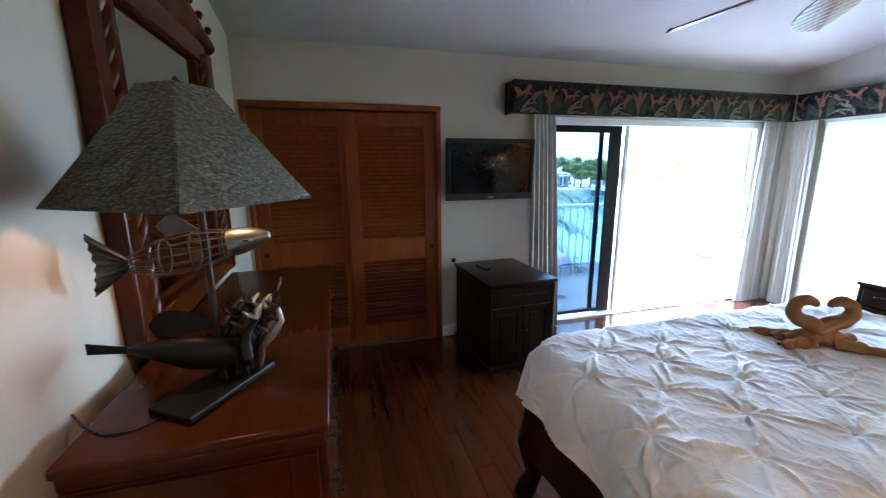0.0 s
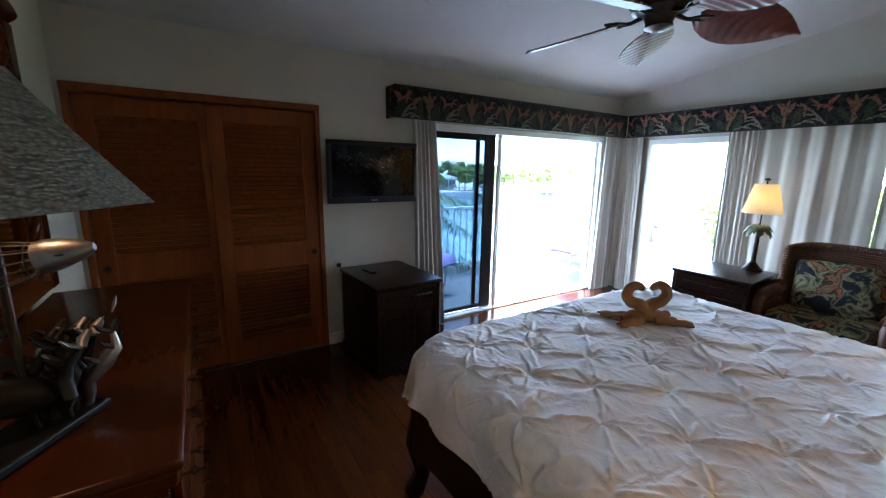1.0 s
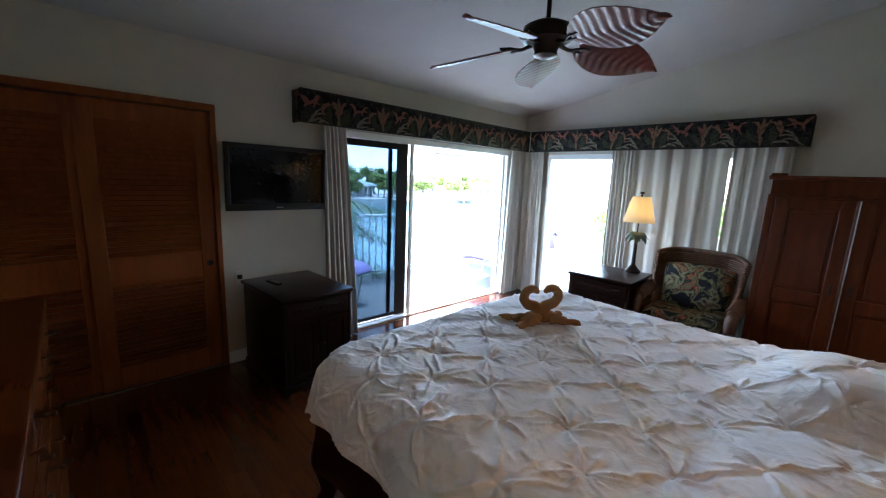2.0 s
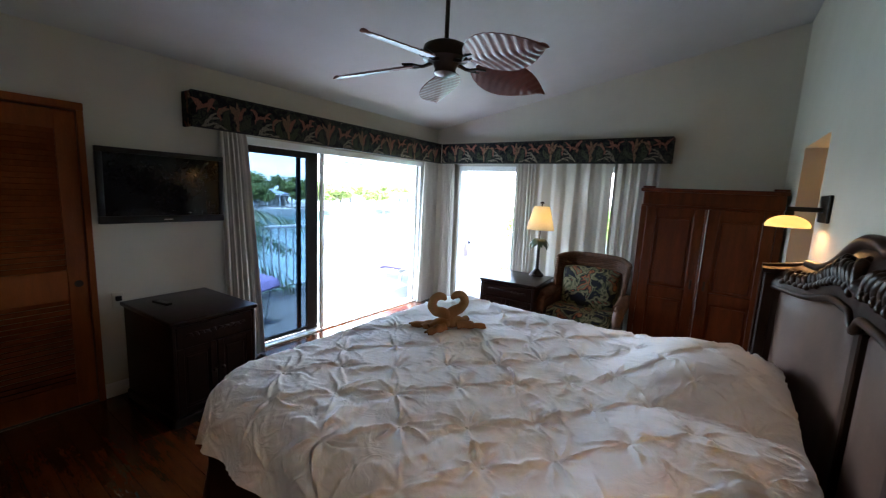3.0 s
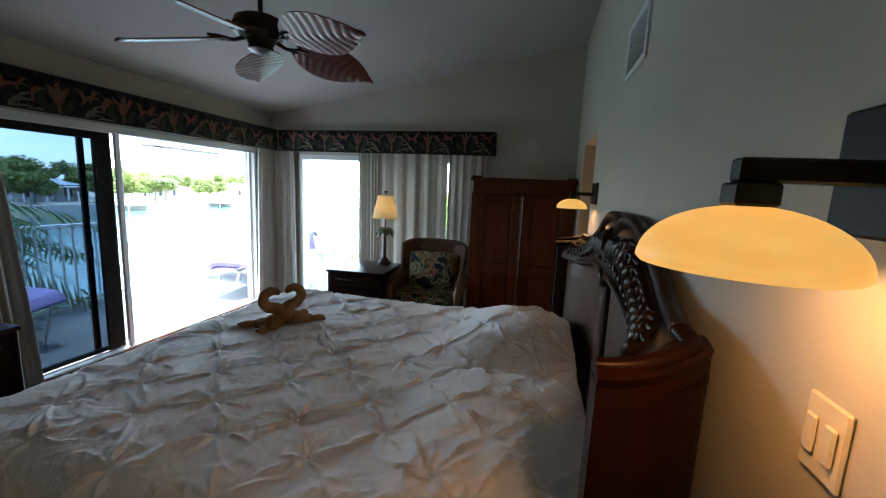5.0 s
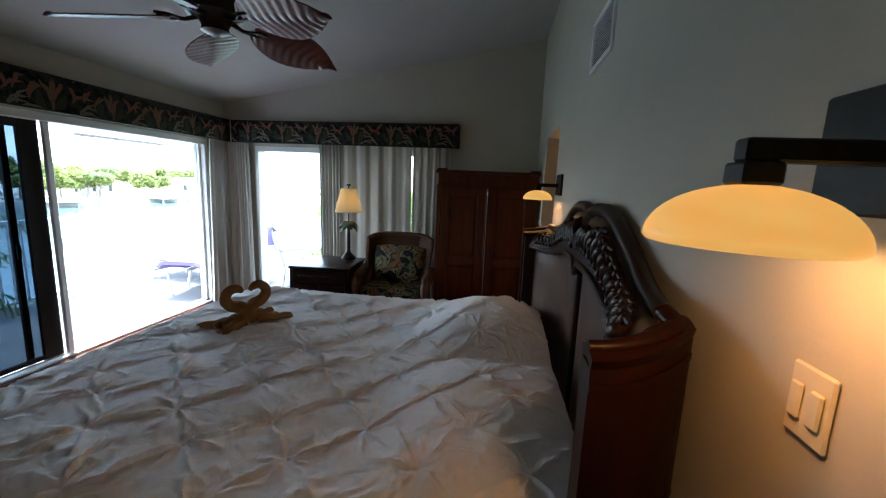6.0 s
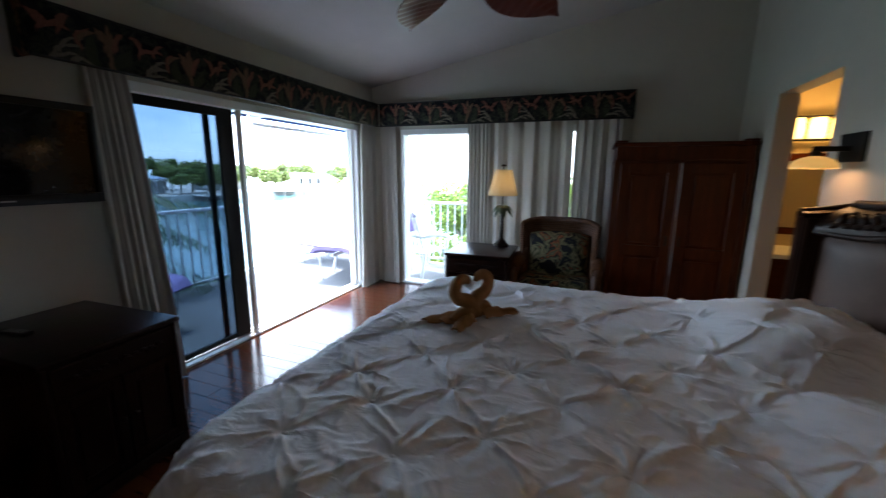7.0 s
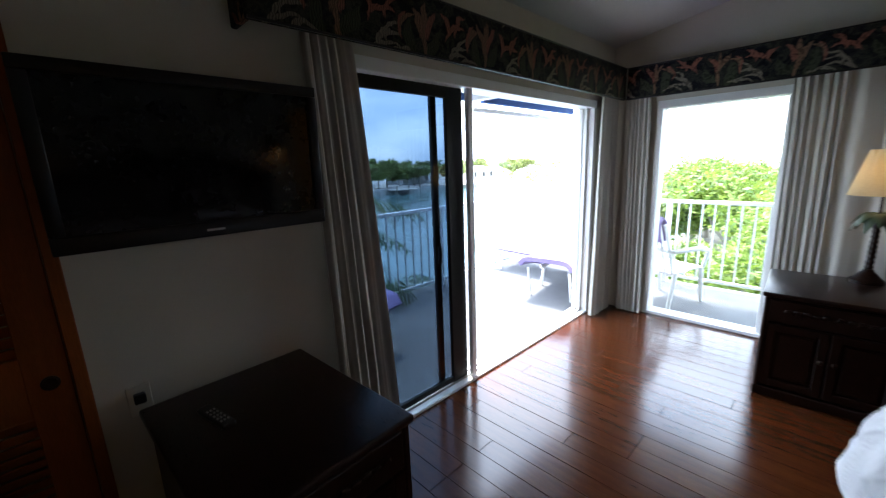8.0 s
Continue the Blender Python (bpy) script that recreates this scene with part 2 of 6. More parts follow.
def sheet(fn, nu, nv, thick=0.0):
    """A surface fn(u, v) over 0..1, given a back at the distance thick along its normals."""
    bm = bmesh.new()
    P = [[Vector(fn(i / nu, j / nv)) for j in range(nv + 1)] for i in range(nu + 1)]
    V = [[bm.verts.new(p) for p in row] for row in P]
    for i in range(nu):
        for j in range(nv):
            bm.faces.new((V[i][j], V[i + 1][j], V[i + 1][j + 1], V[i][j + 1]))
    if thick:
        bm.normal_update()
        W = [[bm.verts.new(v.co - v.normal * thick) for v in row] for row in V]
        for i in range(nu):
            for j in range(nv):
                bm.faces.new((W[i][j], W[i][j + 1], W[i + 1][j + 1], W[i + 1][j]))
        rim = [(i, 0) for i in range(nu)] + [(nu, j) for j in range(nv)] + [(i, nv) for i in range(nu, 0, -1)] + [(0, j) for j in range(nv, 0, -1)]
        for (a, b), (c, d) in zip(rim, rim[1:] + rim[:1]):
            bm.faces.new((V[a][b], W[a][b], W[c][d], V[c][d]))
    return bm


def mesh_of(name, bm, mat, smooth=False):
    bmesh.ops.recalc_face_normals(bm, faces=bm.faces[:])
    me = bpy.data.meshes.new(name)
    bm.to_mesh(me)
    bm.free()
    me.materials.append(mat)
    if smooth:
        me.shade_smooth()
        me.set_sharp_from_angle(angle=radians(52))
    return me


def part(name, bm, mat, parent, label="", smooth=False):
    ob = new(name, mesh_of(name, bm, mat, smooth))
    ob.parent = parent
    return tagged(ob, label)


def thing(name, at, turn=0.0, label="", category="", group="", kind=""):
    ob = new(name)
    ob.empty_display_size = 0.1
    ob.matrix_basis = pose(*at, 0, 0, turn)
    return tagged(ob, label, category, group, kind)


def built(name, bm, mat, label="", kind="structure", category="", smooth=False):
    return tagged(new(name, mesh_of(name, bm, mat, smooth)), label, category, "", kind)


# ---- the room's shell ----
XW, XE, YS, YN = -0.45, 5.22, -0.69, 3.37


def ceil_z(y):
    return 2.56 + 0.182 * (YN - y)


def wall_along_x(bm, y0, y1, x0, x1, top, holes):
    """A wall from x0 to x1 with openings (xa, xb, za, zb); top is its height."""
    cuts = sorted({x0, x1, *[h[0] for h in holes], *[h[1] for h in holes]})
    for a, b in zip(cuts, cuts[1:]):
        hit = [h for h in holes if h[0] <= (a + b) / 2 <= h[1]]
        if hit:
            if hit[0][2] > 0:
                box(bm, a, y0, 0, b, y1, hit[0][2])
            box(bm, a, y0, hit[0][3], b, y1, top)
        else:
            box(bm, a, y0, 0, b, y1, top)
    return bm


SL = (2.17, 4.88, 0.0, 2.06)
CL = (-0.40, 1.13, 0.0, 2.10)
DW = (3.57, 4.42, 0.0, 2.115)
built("wall_north", wall_along_x(bmesh.new(), YN, YN + 0.16, XW - 0.15, XE + 0.16, ceil_z(YN) + 0.02, [SL, CL]), M["wall"], "cream painted wall above the sliding glass door")
built("wall_south", wall_along_x(bmesh.new(), YS - 0.13, YS, XW - 0.15, XE + 0.16, ceil_z(YS) + 0.02, [DW]), M["wall"], "cream painted wall behind the headboard")
# east wall, cut to the slope of the ceiling
WIN = (0.50, 2.96, 2.03)


def gable(bm, x0, x1, y0, y1, z0):
    vs = []
    for x in (x0, x1):
        vs.append([bm.verts.new((x, y0, z0)), bm.verts.new((x, y1, z0)), bm.verts.new((x, y1, ceil_z(y1) + 0.03)), bm.verts.new((x, y0, ceil_z(y0) + 0.03))])
    a, b = vs
    bm.faces.new(a)
    bm.faces.new(b[::-1])
    for i in range(4):
        bm.faces.new((a[i], b[i], b[(i + 1) % 4], a[(i + 1) % 4]))
    return bm


bm = bmesh.new()
gable(bm, XE, XE + 0.16, YS, WIN[0], 0)
gable(bm, XE, XE + 0.16, WIN[0], WIN[1], WIN[2])
gable(bm, XE, XE + 0.16, WIN[1], YN, 0)
built("wall_east", bm, M["wall"], "cream painted gable wall over a curtained glass door")
built("wall_west", gable(bmesh.new(), XW - 0.15, XW, YS, YN, 0), M["wall"], "cream painted wall behind the dresser")
bm = bmesh.new()
vs = []
for x in (XW - 0.15, XE + 0.16):
    for y in (YS - 0.13, YN + 0.16):
        for dz in (0, 0.12):
            vs.append(bm.verts.new((x, y, ceil_z(y) + dz)))
for f in ((0, 2, 6, 4), (1, 5, 7, 3), (0, 1, 3, 2), (4, 6, 7, 5), (0, 4, 5, 1), (2, 3, 7, 6)):
    bm.faces.new([vs[i] for i in f])
built("ceiling", bm, M["ceiling"], "white painted ceiling sloping down to the glass door")
floor = built("floor", boxed(XW - 0.15, YS - 0.13, -0.12, XE + 0.16, YN + 0.16, -0.012), M["gap"], "glossy reddish brown hardwood plank floor")
# unseen closet box behind the louvered doors, closed so no sky light leaks in
built("wall_closet", boxed(CL[0] - 0.16, YN + 0.70, -0.12, CL[1] + 0.16, YN + 0.76, 2.5), M["wall"], "unseen closet back wall keeping daylight out")
built("wall_closet_side", boxed(CL[0] - 0.16, YN + 0.16, -0.12, CL[0] - 0.10, YN + 0.70, 2.5), M["wall"], "unseen closet side wall keeping daylight out")
built("wall_closet_end", boxed(CL[1] + 0.10, YN + 0.16, -0.12, CL[1] + 0.16, YN + 0.70, 2.5), M["wall"], "unseen closet side wall keeping daylight out")
built("ceiling_closet", boxed(CL[0] - 0.10, YN + 0.16, 2.4, CL[1] + 0.10, YN + 0.70, 2.5), M["ceiling"], "unseen closet ceiling keeping daylight out")
built("floor_closet", boxed(CL[0] - 0.10, YN + 0.16, -0.12, CL[1] + 0.10, YN + 0.70, -0.004), M["gap"], "dark closet floor")
# bathroom beyond the doorway
bm = bmesh.new()
box(bm, 2.9, -2.45, 0, 5.4, -2.30, 2.5)
built("wall_bathroom", bm, M["bath_wall"], "warm lit yellow bathroom wall")
built("wall_bathroom_side", boxed(2.9, -2.30, 0, 3.0, YS - 0.13, 2.5), M["bath_wall"], "warm lit yellow bathroom side wall")
built("wall_bathroom_end", boxed(5.25, -2.30, 0, 5.4, YS - 0.13, 2.5), M["bath_wall"], "warm lit yellow bathroom end wall")
built("ceiling_bathroom", boxed(2.9, -2.45, 2.45, 5.4, YS - 0.13, 2.55), M["ceiling"], "plain bathroom ceiling")
built("floor_bathroom", boxed(2.9, -2.45, -0.12, 5.4, YS - 0.13, -0.005), M["deck"], "plain bathroom floor")
for nm, x0, x1 in (("baseboard", XW, CL[0]), ("baseboard", CL[1] + 0.03, SL[0])):
    built(nm, boxed(x0, YN - 0.014, 0, x1, YN, 0.11, 0.004), M["white_paint"], "white painted baseboard")
built("baseboard", boxed(XW, YS, 0, DW[0], YS + 0.014, 0.11, 0.004), M["white_paint"], "white painted baseboard")
built("baseboard", boxed(XW, YS + 0.014, 0, XW + 0.014, YN - 0.014, 0.11, 0.004), M["white_paint"], "white painted baseboard")

# ---- floor planks, each a board of its own ----
rnd = random.Random(4)
plank_meshes = {}
PW = 0.122


def plank_mesh(length):
    if length not in plank_meshes:
        plank_meshes[length] = mesh_of("plank", boxed(0.0008, 0.001, -0.012, PW - 0.0008, length - 0.001, 0.0, 0.0013), M["floor_wood"])
    return plank_meshes[length]


x = XW - 0.02
while x < XE + 0.05:
    y = YS - 0.02 - rnd.choice((0.0, 0.3, 0.6, 0.9))
    while y < YN:
        n = rnd.choice((1.2, 1.5, 1.8, 2.1))
        a, b = max(y, YS - 0.02), min(y + n, YN + 0.02)
        n2 = round(b - a, 2)
        if n2 > 0.05:
            ob = new("plank", plank_mesh(n2))
            ob.parent = floor
            ob.location = (x, a, rnd.uniform(-0.0006, 0.0006))
        y += n
    x += PW

# ---- louvered closet doors ----
closet_trim = thing("closet_trim", ((CL[0] + CL[1]) / 2, YN, 0), 0, "reddish wood casing round the closet opening", "trim", kind="structure")
hw = (CL[1] - CL[0]) / 2
part("head_casing", boxed(-hw - 0.02, -0.03, 2.065, hw + 0.025, 0.10, 2.115, 0.004), M["closet_wood"], closet_trim)
part("side_casing", boxed(hw - 0.012, -0.022, 0, hw + 0.025, 0.10, 2.065, 0.003), M["closet_wood"], closet_trim)
part("side_casing", boxed(-hw - 0.02, -0.022, 0, -hw + 0.012, 0.10, 2.065, 0.003), M["closet_wood"], closet_trim)
part("track", boxed(-hw + 0.012, -0.006, -0.002, hw - 0.012, 0.09, 0.006), M["steel"], closet_trim, "worn metal floor track")


def closet_door(x0, x1, y):
    d = thing("sliding_closet_door", (x0, y, 0.012), 0, "reddish brown wooden sliding closet door with louvers", "closet door", "closet doors")
    w, h, t = x1 - x0, 2.045, 0.032
    s = 0.105
    part("stile", boxed(0, 0, 0, s, t, h, 0.003), M["closet_wood"], d)
    part("stile", boxed(w - s, 0, 0, w, t, h, 0.003), M["closet_wood"], d)
    for a, b in ((0, 0.17), (0.78, 0.985), (1.925, h)):
        part("rail", boxed(s, 0.002, a, w - s, t - 0.002, b, 0.002), M["closet_wood"], d)
    slat = mesh_of("slat", boxed(s, -0.003, -0.0205, w - s, 0.003, 0.0205, 0.001), M["closet_wood"])
    for a, b, k in ((0.17, 0.78, 17), (0.985, 1.925, 26)):
        for i in range(k):
            o = new("slat", slat)
            o.parent = d
            o.location = (0, t / 2, a + (i + 0.5) * (b - a) / k)
            o.rotation_euler = (radians(31), 0, 0)
    fp = part("finger_pull", lathe(bmesh.new(), [(0.024, 0), (0.024, 0.004), (0.02, 0.005), (0.017, 0.001)], 20), M["bronze"], d, "dark round finger pull")
    fp.matrix_basis = pose(w - 0.05 if x0 > 0 else 0.05, 0.0, 0.885, 90, 0, 0)
    return d


closet_door(-0.385, 0.40, YN + 0.042)
closet_door(0.345, 1.115, YN + 0.004)

# ---- sliding glass door on the north wall ----
sd = thing("door_1", (0, YN, 0), 0, "white framed sliding glass door, half open", "sliding door", kind="structure")
x0, x1 = SL[0], SL[1]
part("sill", boxed(x0, 0.0, 0, x1, 0.16, 0.022, 0.004), M["white_paint"], sd)
part("sill_track", boxed(x0 + 0.06, 0.05, 0.022, x1 - 0.06, 0.058, 0.034), M["steel"], sd, "worn metal track")
part("sill_track", boxed(x0 + 0.06, 0.10, 0.022, x1 - 0.06, 0.108, 0.034), M["steel"], sd, "worn metal track")
part("head_frame", boxed(x0, 0.0, 1.995, x1, 0.16, 2.06, 0.004), M["white_paint"], sd)
part("jamb", boxed(x0, 0.0, 0.022, x0 + 0.10, 0.16, 1.995, 0.004), M["white_paint"], sd)
part("jamb", boxed(x1 - 0.05, 0.0, 0.022, x1, 0.16, 1.995, 0.004), M["white_paint"], sd)
for i, (a, d0, d1) in enumerate(((0.085, 0.055, 0.08), (0.075, 0.105, 0.135))):
    part("jamb_track", boxed(x1 - a, d0, 0.022, x1 - 0.05, d1, 1.995, 0.002), M["white_paint"], sd)
part("mullion", boxed(3.105, 0.015, 0.022, 3.15, 0.05, 1.995, 0.004), M["white_paint"], sd)
part("dark_stile", boxed(2.955, 0.062, 0.022, 3.10, 0.092, 1.995, 0.004), M["black_metal"], sd, "dark metal door stile")
part("dark_stile", boxed(2.87, 0.105, 0.022, 2.915, 0.135, 1.995, 0.004), M["black_metal"], sd, "dark metal door stile")
part("top_rail", boxed(x0 + 0.10, 0.062, 1.93, 2.955, 0.092, 1.995, 0.003), M["black_metal"], sd, "dark metal door rail")
part("bottom_rail", boxed(x0 + 0.10, 0.062, 0.034, 2.955, 0.092, 0.075, 0.003), M["black_metal"], sd, "dark metal door rail")
bm = bmesh.new()
box(bm, 2.878, 0.085, 0.90, 2.906, 0.104, 1.02, 0.006, 2)
part("handle", bm, M["black"], sd, "black pull handle")
part("latch", boxed(3.152, 0.02, 0.93, 3.158, 0.045, 1.04, 0.002), M["steel"], sd, "small metal latch plate")
pane = part("pane", boxed(x0 + 0.10, 0.074, 0.075, 2.955, 0.080, 1.93), M["tinted"], sd, "dark tinted glass pane")

# ---- glass door on the east wall, partly curtained ----
ed = thing("door_2", (XE, 0, 0), 0, "white framed glass door looking on the balcony", "glass door", kind="structure")
y0, y1 = WIN[0], WIN[1]
part("sill", boxed(0, y0, 0, 0.16, y1, 0.03, 0.004), M["white_paint"], ed)
part("head_frame", boxed(0, y0, 1.965, 0.16, y1, 2.03, 0.004), M["white_paint"], ed)
part("jamb", boxed(0, y1 - 0.045, 0.03, 0.16, y1, 1.965, 0.004), M["white_paint"], ed)
part("jamb", boxed(0, y0, 0.03, 0.16, y0 + 0.05, 1.965, 0.004), M["white_paint"], ed)
part("mullion", boxed(0.03, 1.97, 0.03, 0.09, 2.055, 1.965, 0.004), M["white_paint"], ed)
part("mullion", boxed(0.04, 1.22, 0.03, 0.09, 1.28, 1.965, 0.004), M["white_paint"], ed)
part("pane", boxed(0.057, 2.055, 0.03, 0.063, y1 - 0.045, 1.965), M["clear"], ed)
part("pane", boxed(0.057, 1.28, 0.03, 0.063, 1.97, 1.965), M["clear"], ed)
part("pane", boxed(0.057, y0 + 0.05, 0.03, 0.063, 1.22, 1.965), M["clear"], ed)

# ---- curtains ----
m, n, l, p = shader("curtain_cloth")
p.inputs["Base Color"].default_value = (0.62, 0.60, 0.57, 1)
p.inputs["Roughness"].default_value = 0.9
cw = add(n, "ShaderNodeTexNoise", Scale=220.0, Detail=3.0)
cr = n.new("ShaderNodeValToRGB")
cr.color_ramp.elements[0].color, cr.color_ramp.elements[1].color = (0.47, 0.445, 0.40, 1), (0.55, 0.525, 0.48, 1)
cb = add(n, "ShaderNodeBump", Strength=0.1, Distance=0.002)
l.new(cw.outputs["Fac"], cr.inputs["Fac"])
l.new(cw.outputs["Fac"], cb.inputs["Height"])
l.new(cr.outputs["Color"], p.inputs["Base Color"])
l.new(cb.outputs["Normal"], p.inputs["Normal"])
ctr = n.new("ShaderNodeBsdfTranslucent")
l.new(cr.outputs["Color"], ctr.inputs["Color"])
cmx = add(n, "ShaderNodeMixShader", Fac=0.19)
l.new(p.outputs[0], cmx.inputs[1])
l.new(ctr.outputs[0], cmx.inputs[2])
l.new(cmx.outputs[0], n["Material Output"].inputs["Surface"])
M["curtain"] = m


def curtain(along, a0, a1, b0, b1, depth, folds, amp, seed, label, top=2.09):
    """A hanging curtain from a0..a1 at the top to b0..b1 at the hem, along 'x' or 'y', at the given depth."""
    rr = random.Random(seed)
    ph = [rr.uniform(-0.5, 0.5) for _ in range(80)]

    def fn(u, v):
        s = a0 + (a1 - a0) * u
        e = b0 + (b1 - b0) * u
        k = v ** 0.8
        q = s + (e - s) * k
        f = u * folds * 2 * math.pi
        i = int(u * folds * 0.999)
        w = math.sin(f + 0.5 * ph[i]) + 0.28 * math.sin(2.3 * f + seed) + 0.15 * math.sin(0.5 * f + 7 * v)
        off = amp * w * (0.55 + 0.45 * v)
        z = top + (0.012 - top) * v
        return (q, depth + off, z) if along == "x" else (depth + off, q, z)

    c = thing("curtain", (0, 0, 0), 0, label, "curtain", "curtains at the glass doors")
    part("cloth", sheet(fn, max(60, int(folds * 14)), 24, 0.003), M["curtain"], c, smooth=True)
    rod = bmesh.new()
    if along == "x":
        tube(rod, [(min(a0, a1) - 0.02, depth, top), (max(a0, a1) + 0.02, depth, top)], 0.009)
    else:
        tube(rod, [(depth, min(a0, a1) - 0.02, top), (depth, max(a0, a1) + 0.02, top)], 0.009)
    part("rod", rod, M["white_paint"], c)
    return c


curtain("x", 1.98, 2.22, 2.02, 2.36, YN - 0.085, 6, 0.026, 3, "off-white curtain drawn aside by the tinted door pane")
curtain("x", 4.82, 5.12, 4.76, 5.12, YN - 0.085, 6, 0.024, 5, "off-white curtain gathered into the room corner")
curtain("y", 3.22, 3.00, 3.20, 2.965, XE - 0.075, 6, 0.022, 8, "off-white curtain gathered beside the glass door")
curtain("y", 2.03, 1.74, 2.0, 1.72, XE - 0.075, 6, 0.022, 11, "off-white curtain gathered at the glass door's edge")
curtain("y", 1.79, 0.832, 1.77, 0.808, XE - 0.068, 5, 0.026, 14, "off-white curtain drawn across the glass door")
curtain("y", 0.815, 0.35, 0.81, 0.36, XE - 0.068, 4.5, 0.024, 17, "off-white curtain drawn across beside the armoire")


# ---- floral print cloth ----
def floral(name, scale=1.0, along=0, gain=1.0):
    """Tropical print: coral petals and pale fans repeated over a dark leafy ground."""
    m, n, l, p = shader(name)

    def math_(op, a, b=None, c=None):
        q = n.new("ShaderNodeMath")
        q.operation = op
        for i, v in enumerate((a, b, c)):
            if v is None:
                continue
            if isinstance(v, (int, float)):
                q.inputs[i].default_value = v
            else:
                l.new(v, q.inputs[i])
        return q.outputs[0]

    co = n.new("ShaderNodeTexCoord")
    ns = add(n, "ShaderNodeTexNoise", Scale=9.0, Detail=3.0)
    l.new(co.outputs["Object"], ns.inputs["Vector"])
    sep = n.new("ShaderNodeSeparateXYZ")
    l.new(co.outputs["Object"], sep.inputs[0])
    nc = n.new("ShaderNodeSeparateColor")
    l.new(ns.outputs["Color"], nc.inputs[0])
    uu = math_("ADD", sep.outputs[along], math_("MULTIPLY", math_("SUBTRACT", nc.outputs[0], 0.5), 0.085))
    vv = math_("ADD", math_("SUBTRACT", sep.outputs[2], math_("MULTIPLY", sep.outputs[1 - along], 0.8)), math_("ADD", math_("MULTIPLY", math_("SUBTRACT", nc.outputs[1], 0.5), 0.085), -0.115))
    tile = 0.47 * scale
    tu = math_("MULTIPLY", math_("FRACT", math_("DIVIDE", uu, tile)), tile)
    shift = math_("MULTIPLY", math_("FRACT", math_("MULTIPLY", math_("FLOOR", math_("DIVIDE", uu, tile)), 0.618)), 0.02 * scale)
    tv = math_("MULTIPLY", math_("FRACT", math_("DIVIDE", math_("ADD", vv, shift), 0.30 * scale)), 0.30 * scale)

    def petal(cx, cy, ang, ln, wd, bend):
        cx, cy, ln, wd = cx * scale, cy * scale, ln * scale, wd * scale
        c, s = math.cos(radians(ang)), math.sin(radians(ang))
        dx, dy = math_("SUBTRACT", tu, cx), math_("SUBTRACT", tv, cy)
        a = math_("ADD", math_("MULTIPLY", dx, c), math_("MULTIPLY", dy, s))
        b = math_("SUBTRACT", math_("MULTIPLY", dy, c), math_("MULTIPLY", dx, s))
        an = math_("DIVIDE", a, ln)
        b2 = math_("ADD", b, math_("MULTIPLY", math_("MULTIPLY", an, an), bend * scale))
        d = math_("ADD", math_("MULTIPLY", an, an), math_("POWER", math_("ABSOLUTE", math_("DIVIDE", b2, wd)), 2.0))
        return math_("MULTIPLY", math_("SUBTRACT", 1.0, d), 3.0), an, b2

    # ground: black, slate and grey-green leaves
    vo = add(n, "ShaderNodeTexNoise", Scale=13.0 / scale, Detail=5.0, Roughness=0.65, Distortion=1.6)
    l.new(co.outputs["Object"], vo.inputs["Vector"])
    gr = n.new("ShaderNodeValToRGB")
    e = gr.color_ramp.elements
    e[0].position, e[0].color = 0.36, (0.006, 0.006, 0.010, 1)
    e[1].position, e[1].color = 0.74, (0.080, 0.075, 0.060, 1)
    for pos, c in ((0.45, (0.012, 0.012, 0.018, 1)), (0.50, (0.020, 0.022, 0.020, 1)), (0.57, (0.050, 0.052, 0.040, 1)), (0.60, (0.008, 0.009, 0.012, 1)), (0.66, (0.032, 0.036, 0.028, 1))):
        q = e.new(pos)
        q.color = c
    l.new(vo.outputs["Fac"], gr.inputs["Fac"])
    colour = gr.outputs["Color"]
    wv = add(n, "ShaderNodeTexWave", Scale=30.0 / scale, Distortion=9.0, Detail=2.0)
    l.new(co.outputs["Object"], wv.inputs["Vector"])
    cream, coral, peach, olive = (0.19, 0.168, 0.130), (0.24, 0.098, 0.070), (0.19, 0.112, 0.072), (0.045, 0.055, 0.035)
    pieces = [
        (0.09, 0.20, 10, 0.10, 0.040, 0.03, (0.006, 0.007, 0.010)),
        (0.27, 0.09, 100, 0.10, 0.036, 0.02, olive),
        (0.43, 0.09, 40, 0.10, 0.032, -0.03, olive),
        (0.26, 0.23, 160, 0.08, 0.030, 0.03, (0.008, 0.009, 0.013)),
        (0.11, 0.050, 24, 0.105, 0.011, 0.045, cream),
        (0.12, 0.088, 34, 0.105, 0.012, 0.055, cream),
        (0.15, 0.125, 46, 0.085, 0.010, 0.050, cream),
        (0.21, 0.045, 8, 0.085, 0.011, 0.035, cream),
        (0.36, 0.08, 90, 0.085, 0.013, 0.0, peach),
        (0.335, 0.18, 112, 0.075, 0.019, -0.02, peach),
        (0.360, 0.19, 90, 0.080, 0.017, 0.0, peach),
        (0.390, 0.18, 66, 0.075, 0.019, 0.02, coral),
        (0.100, 0.190, 24, 0.085, 0.016, 0.045, coral),
        (0.135, 0.215, 58, 0.065, 0.015, 0.030, coral),
        (0.055, 0.205, 120, 0.065, 0.016, -0.030, coral),
        (0.215, 0.165, 72, 0.075, 0.014, 0.030, coral),
        (0.245, 0.190, 40, 0.060, 0.013, 0.025, peach),
    ]
    for cx, cy, ang, ln, wd, bend, col in pieces:
        mask, an, b2 = petal(cx, cy, ang, ln, wd, bend)
        clamp = n.new("ShaderNodeClamp")
        l.new(mask, clamp.inputs[0])
        shade = n.new("ShaderNodeMix")
        shade.data_type = "RGBA"
        shade.inputs[6].default_value = (*[v * 0.5 for v in col], 1)
        shade.inputs[7].default_value = (*[min(0.8, v * 1.3) for v in col], 1)
        l.new(wv.outputs["Fac"], shade.inputs[0])
        mx = n.new("ShaderNodeMix")
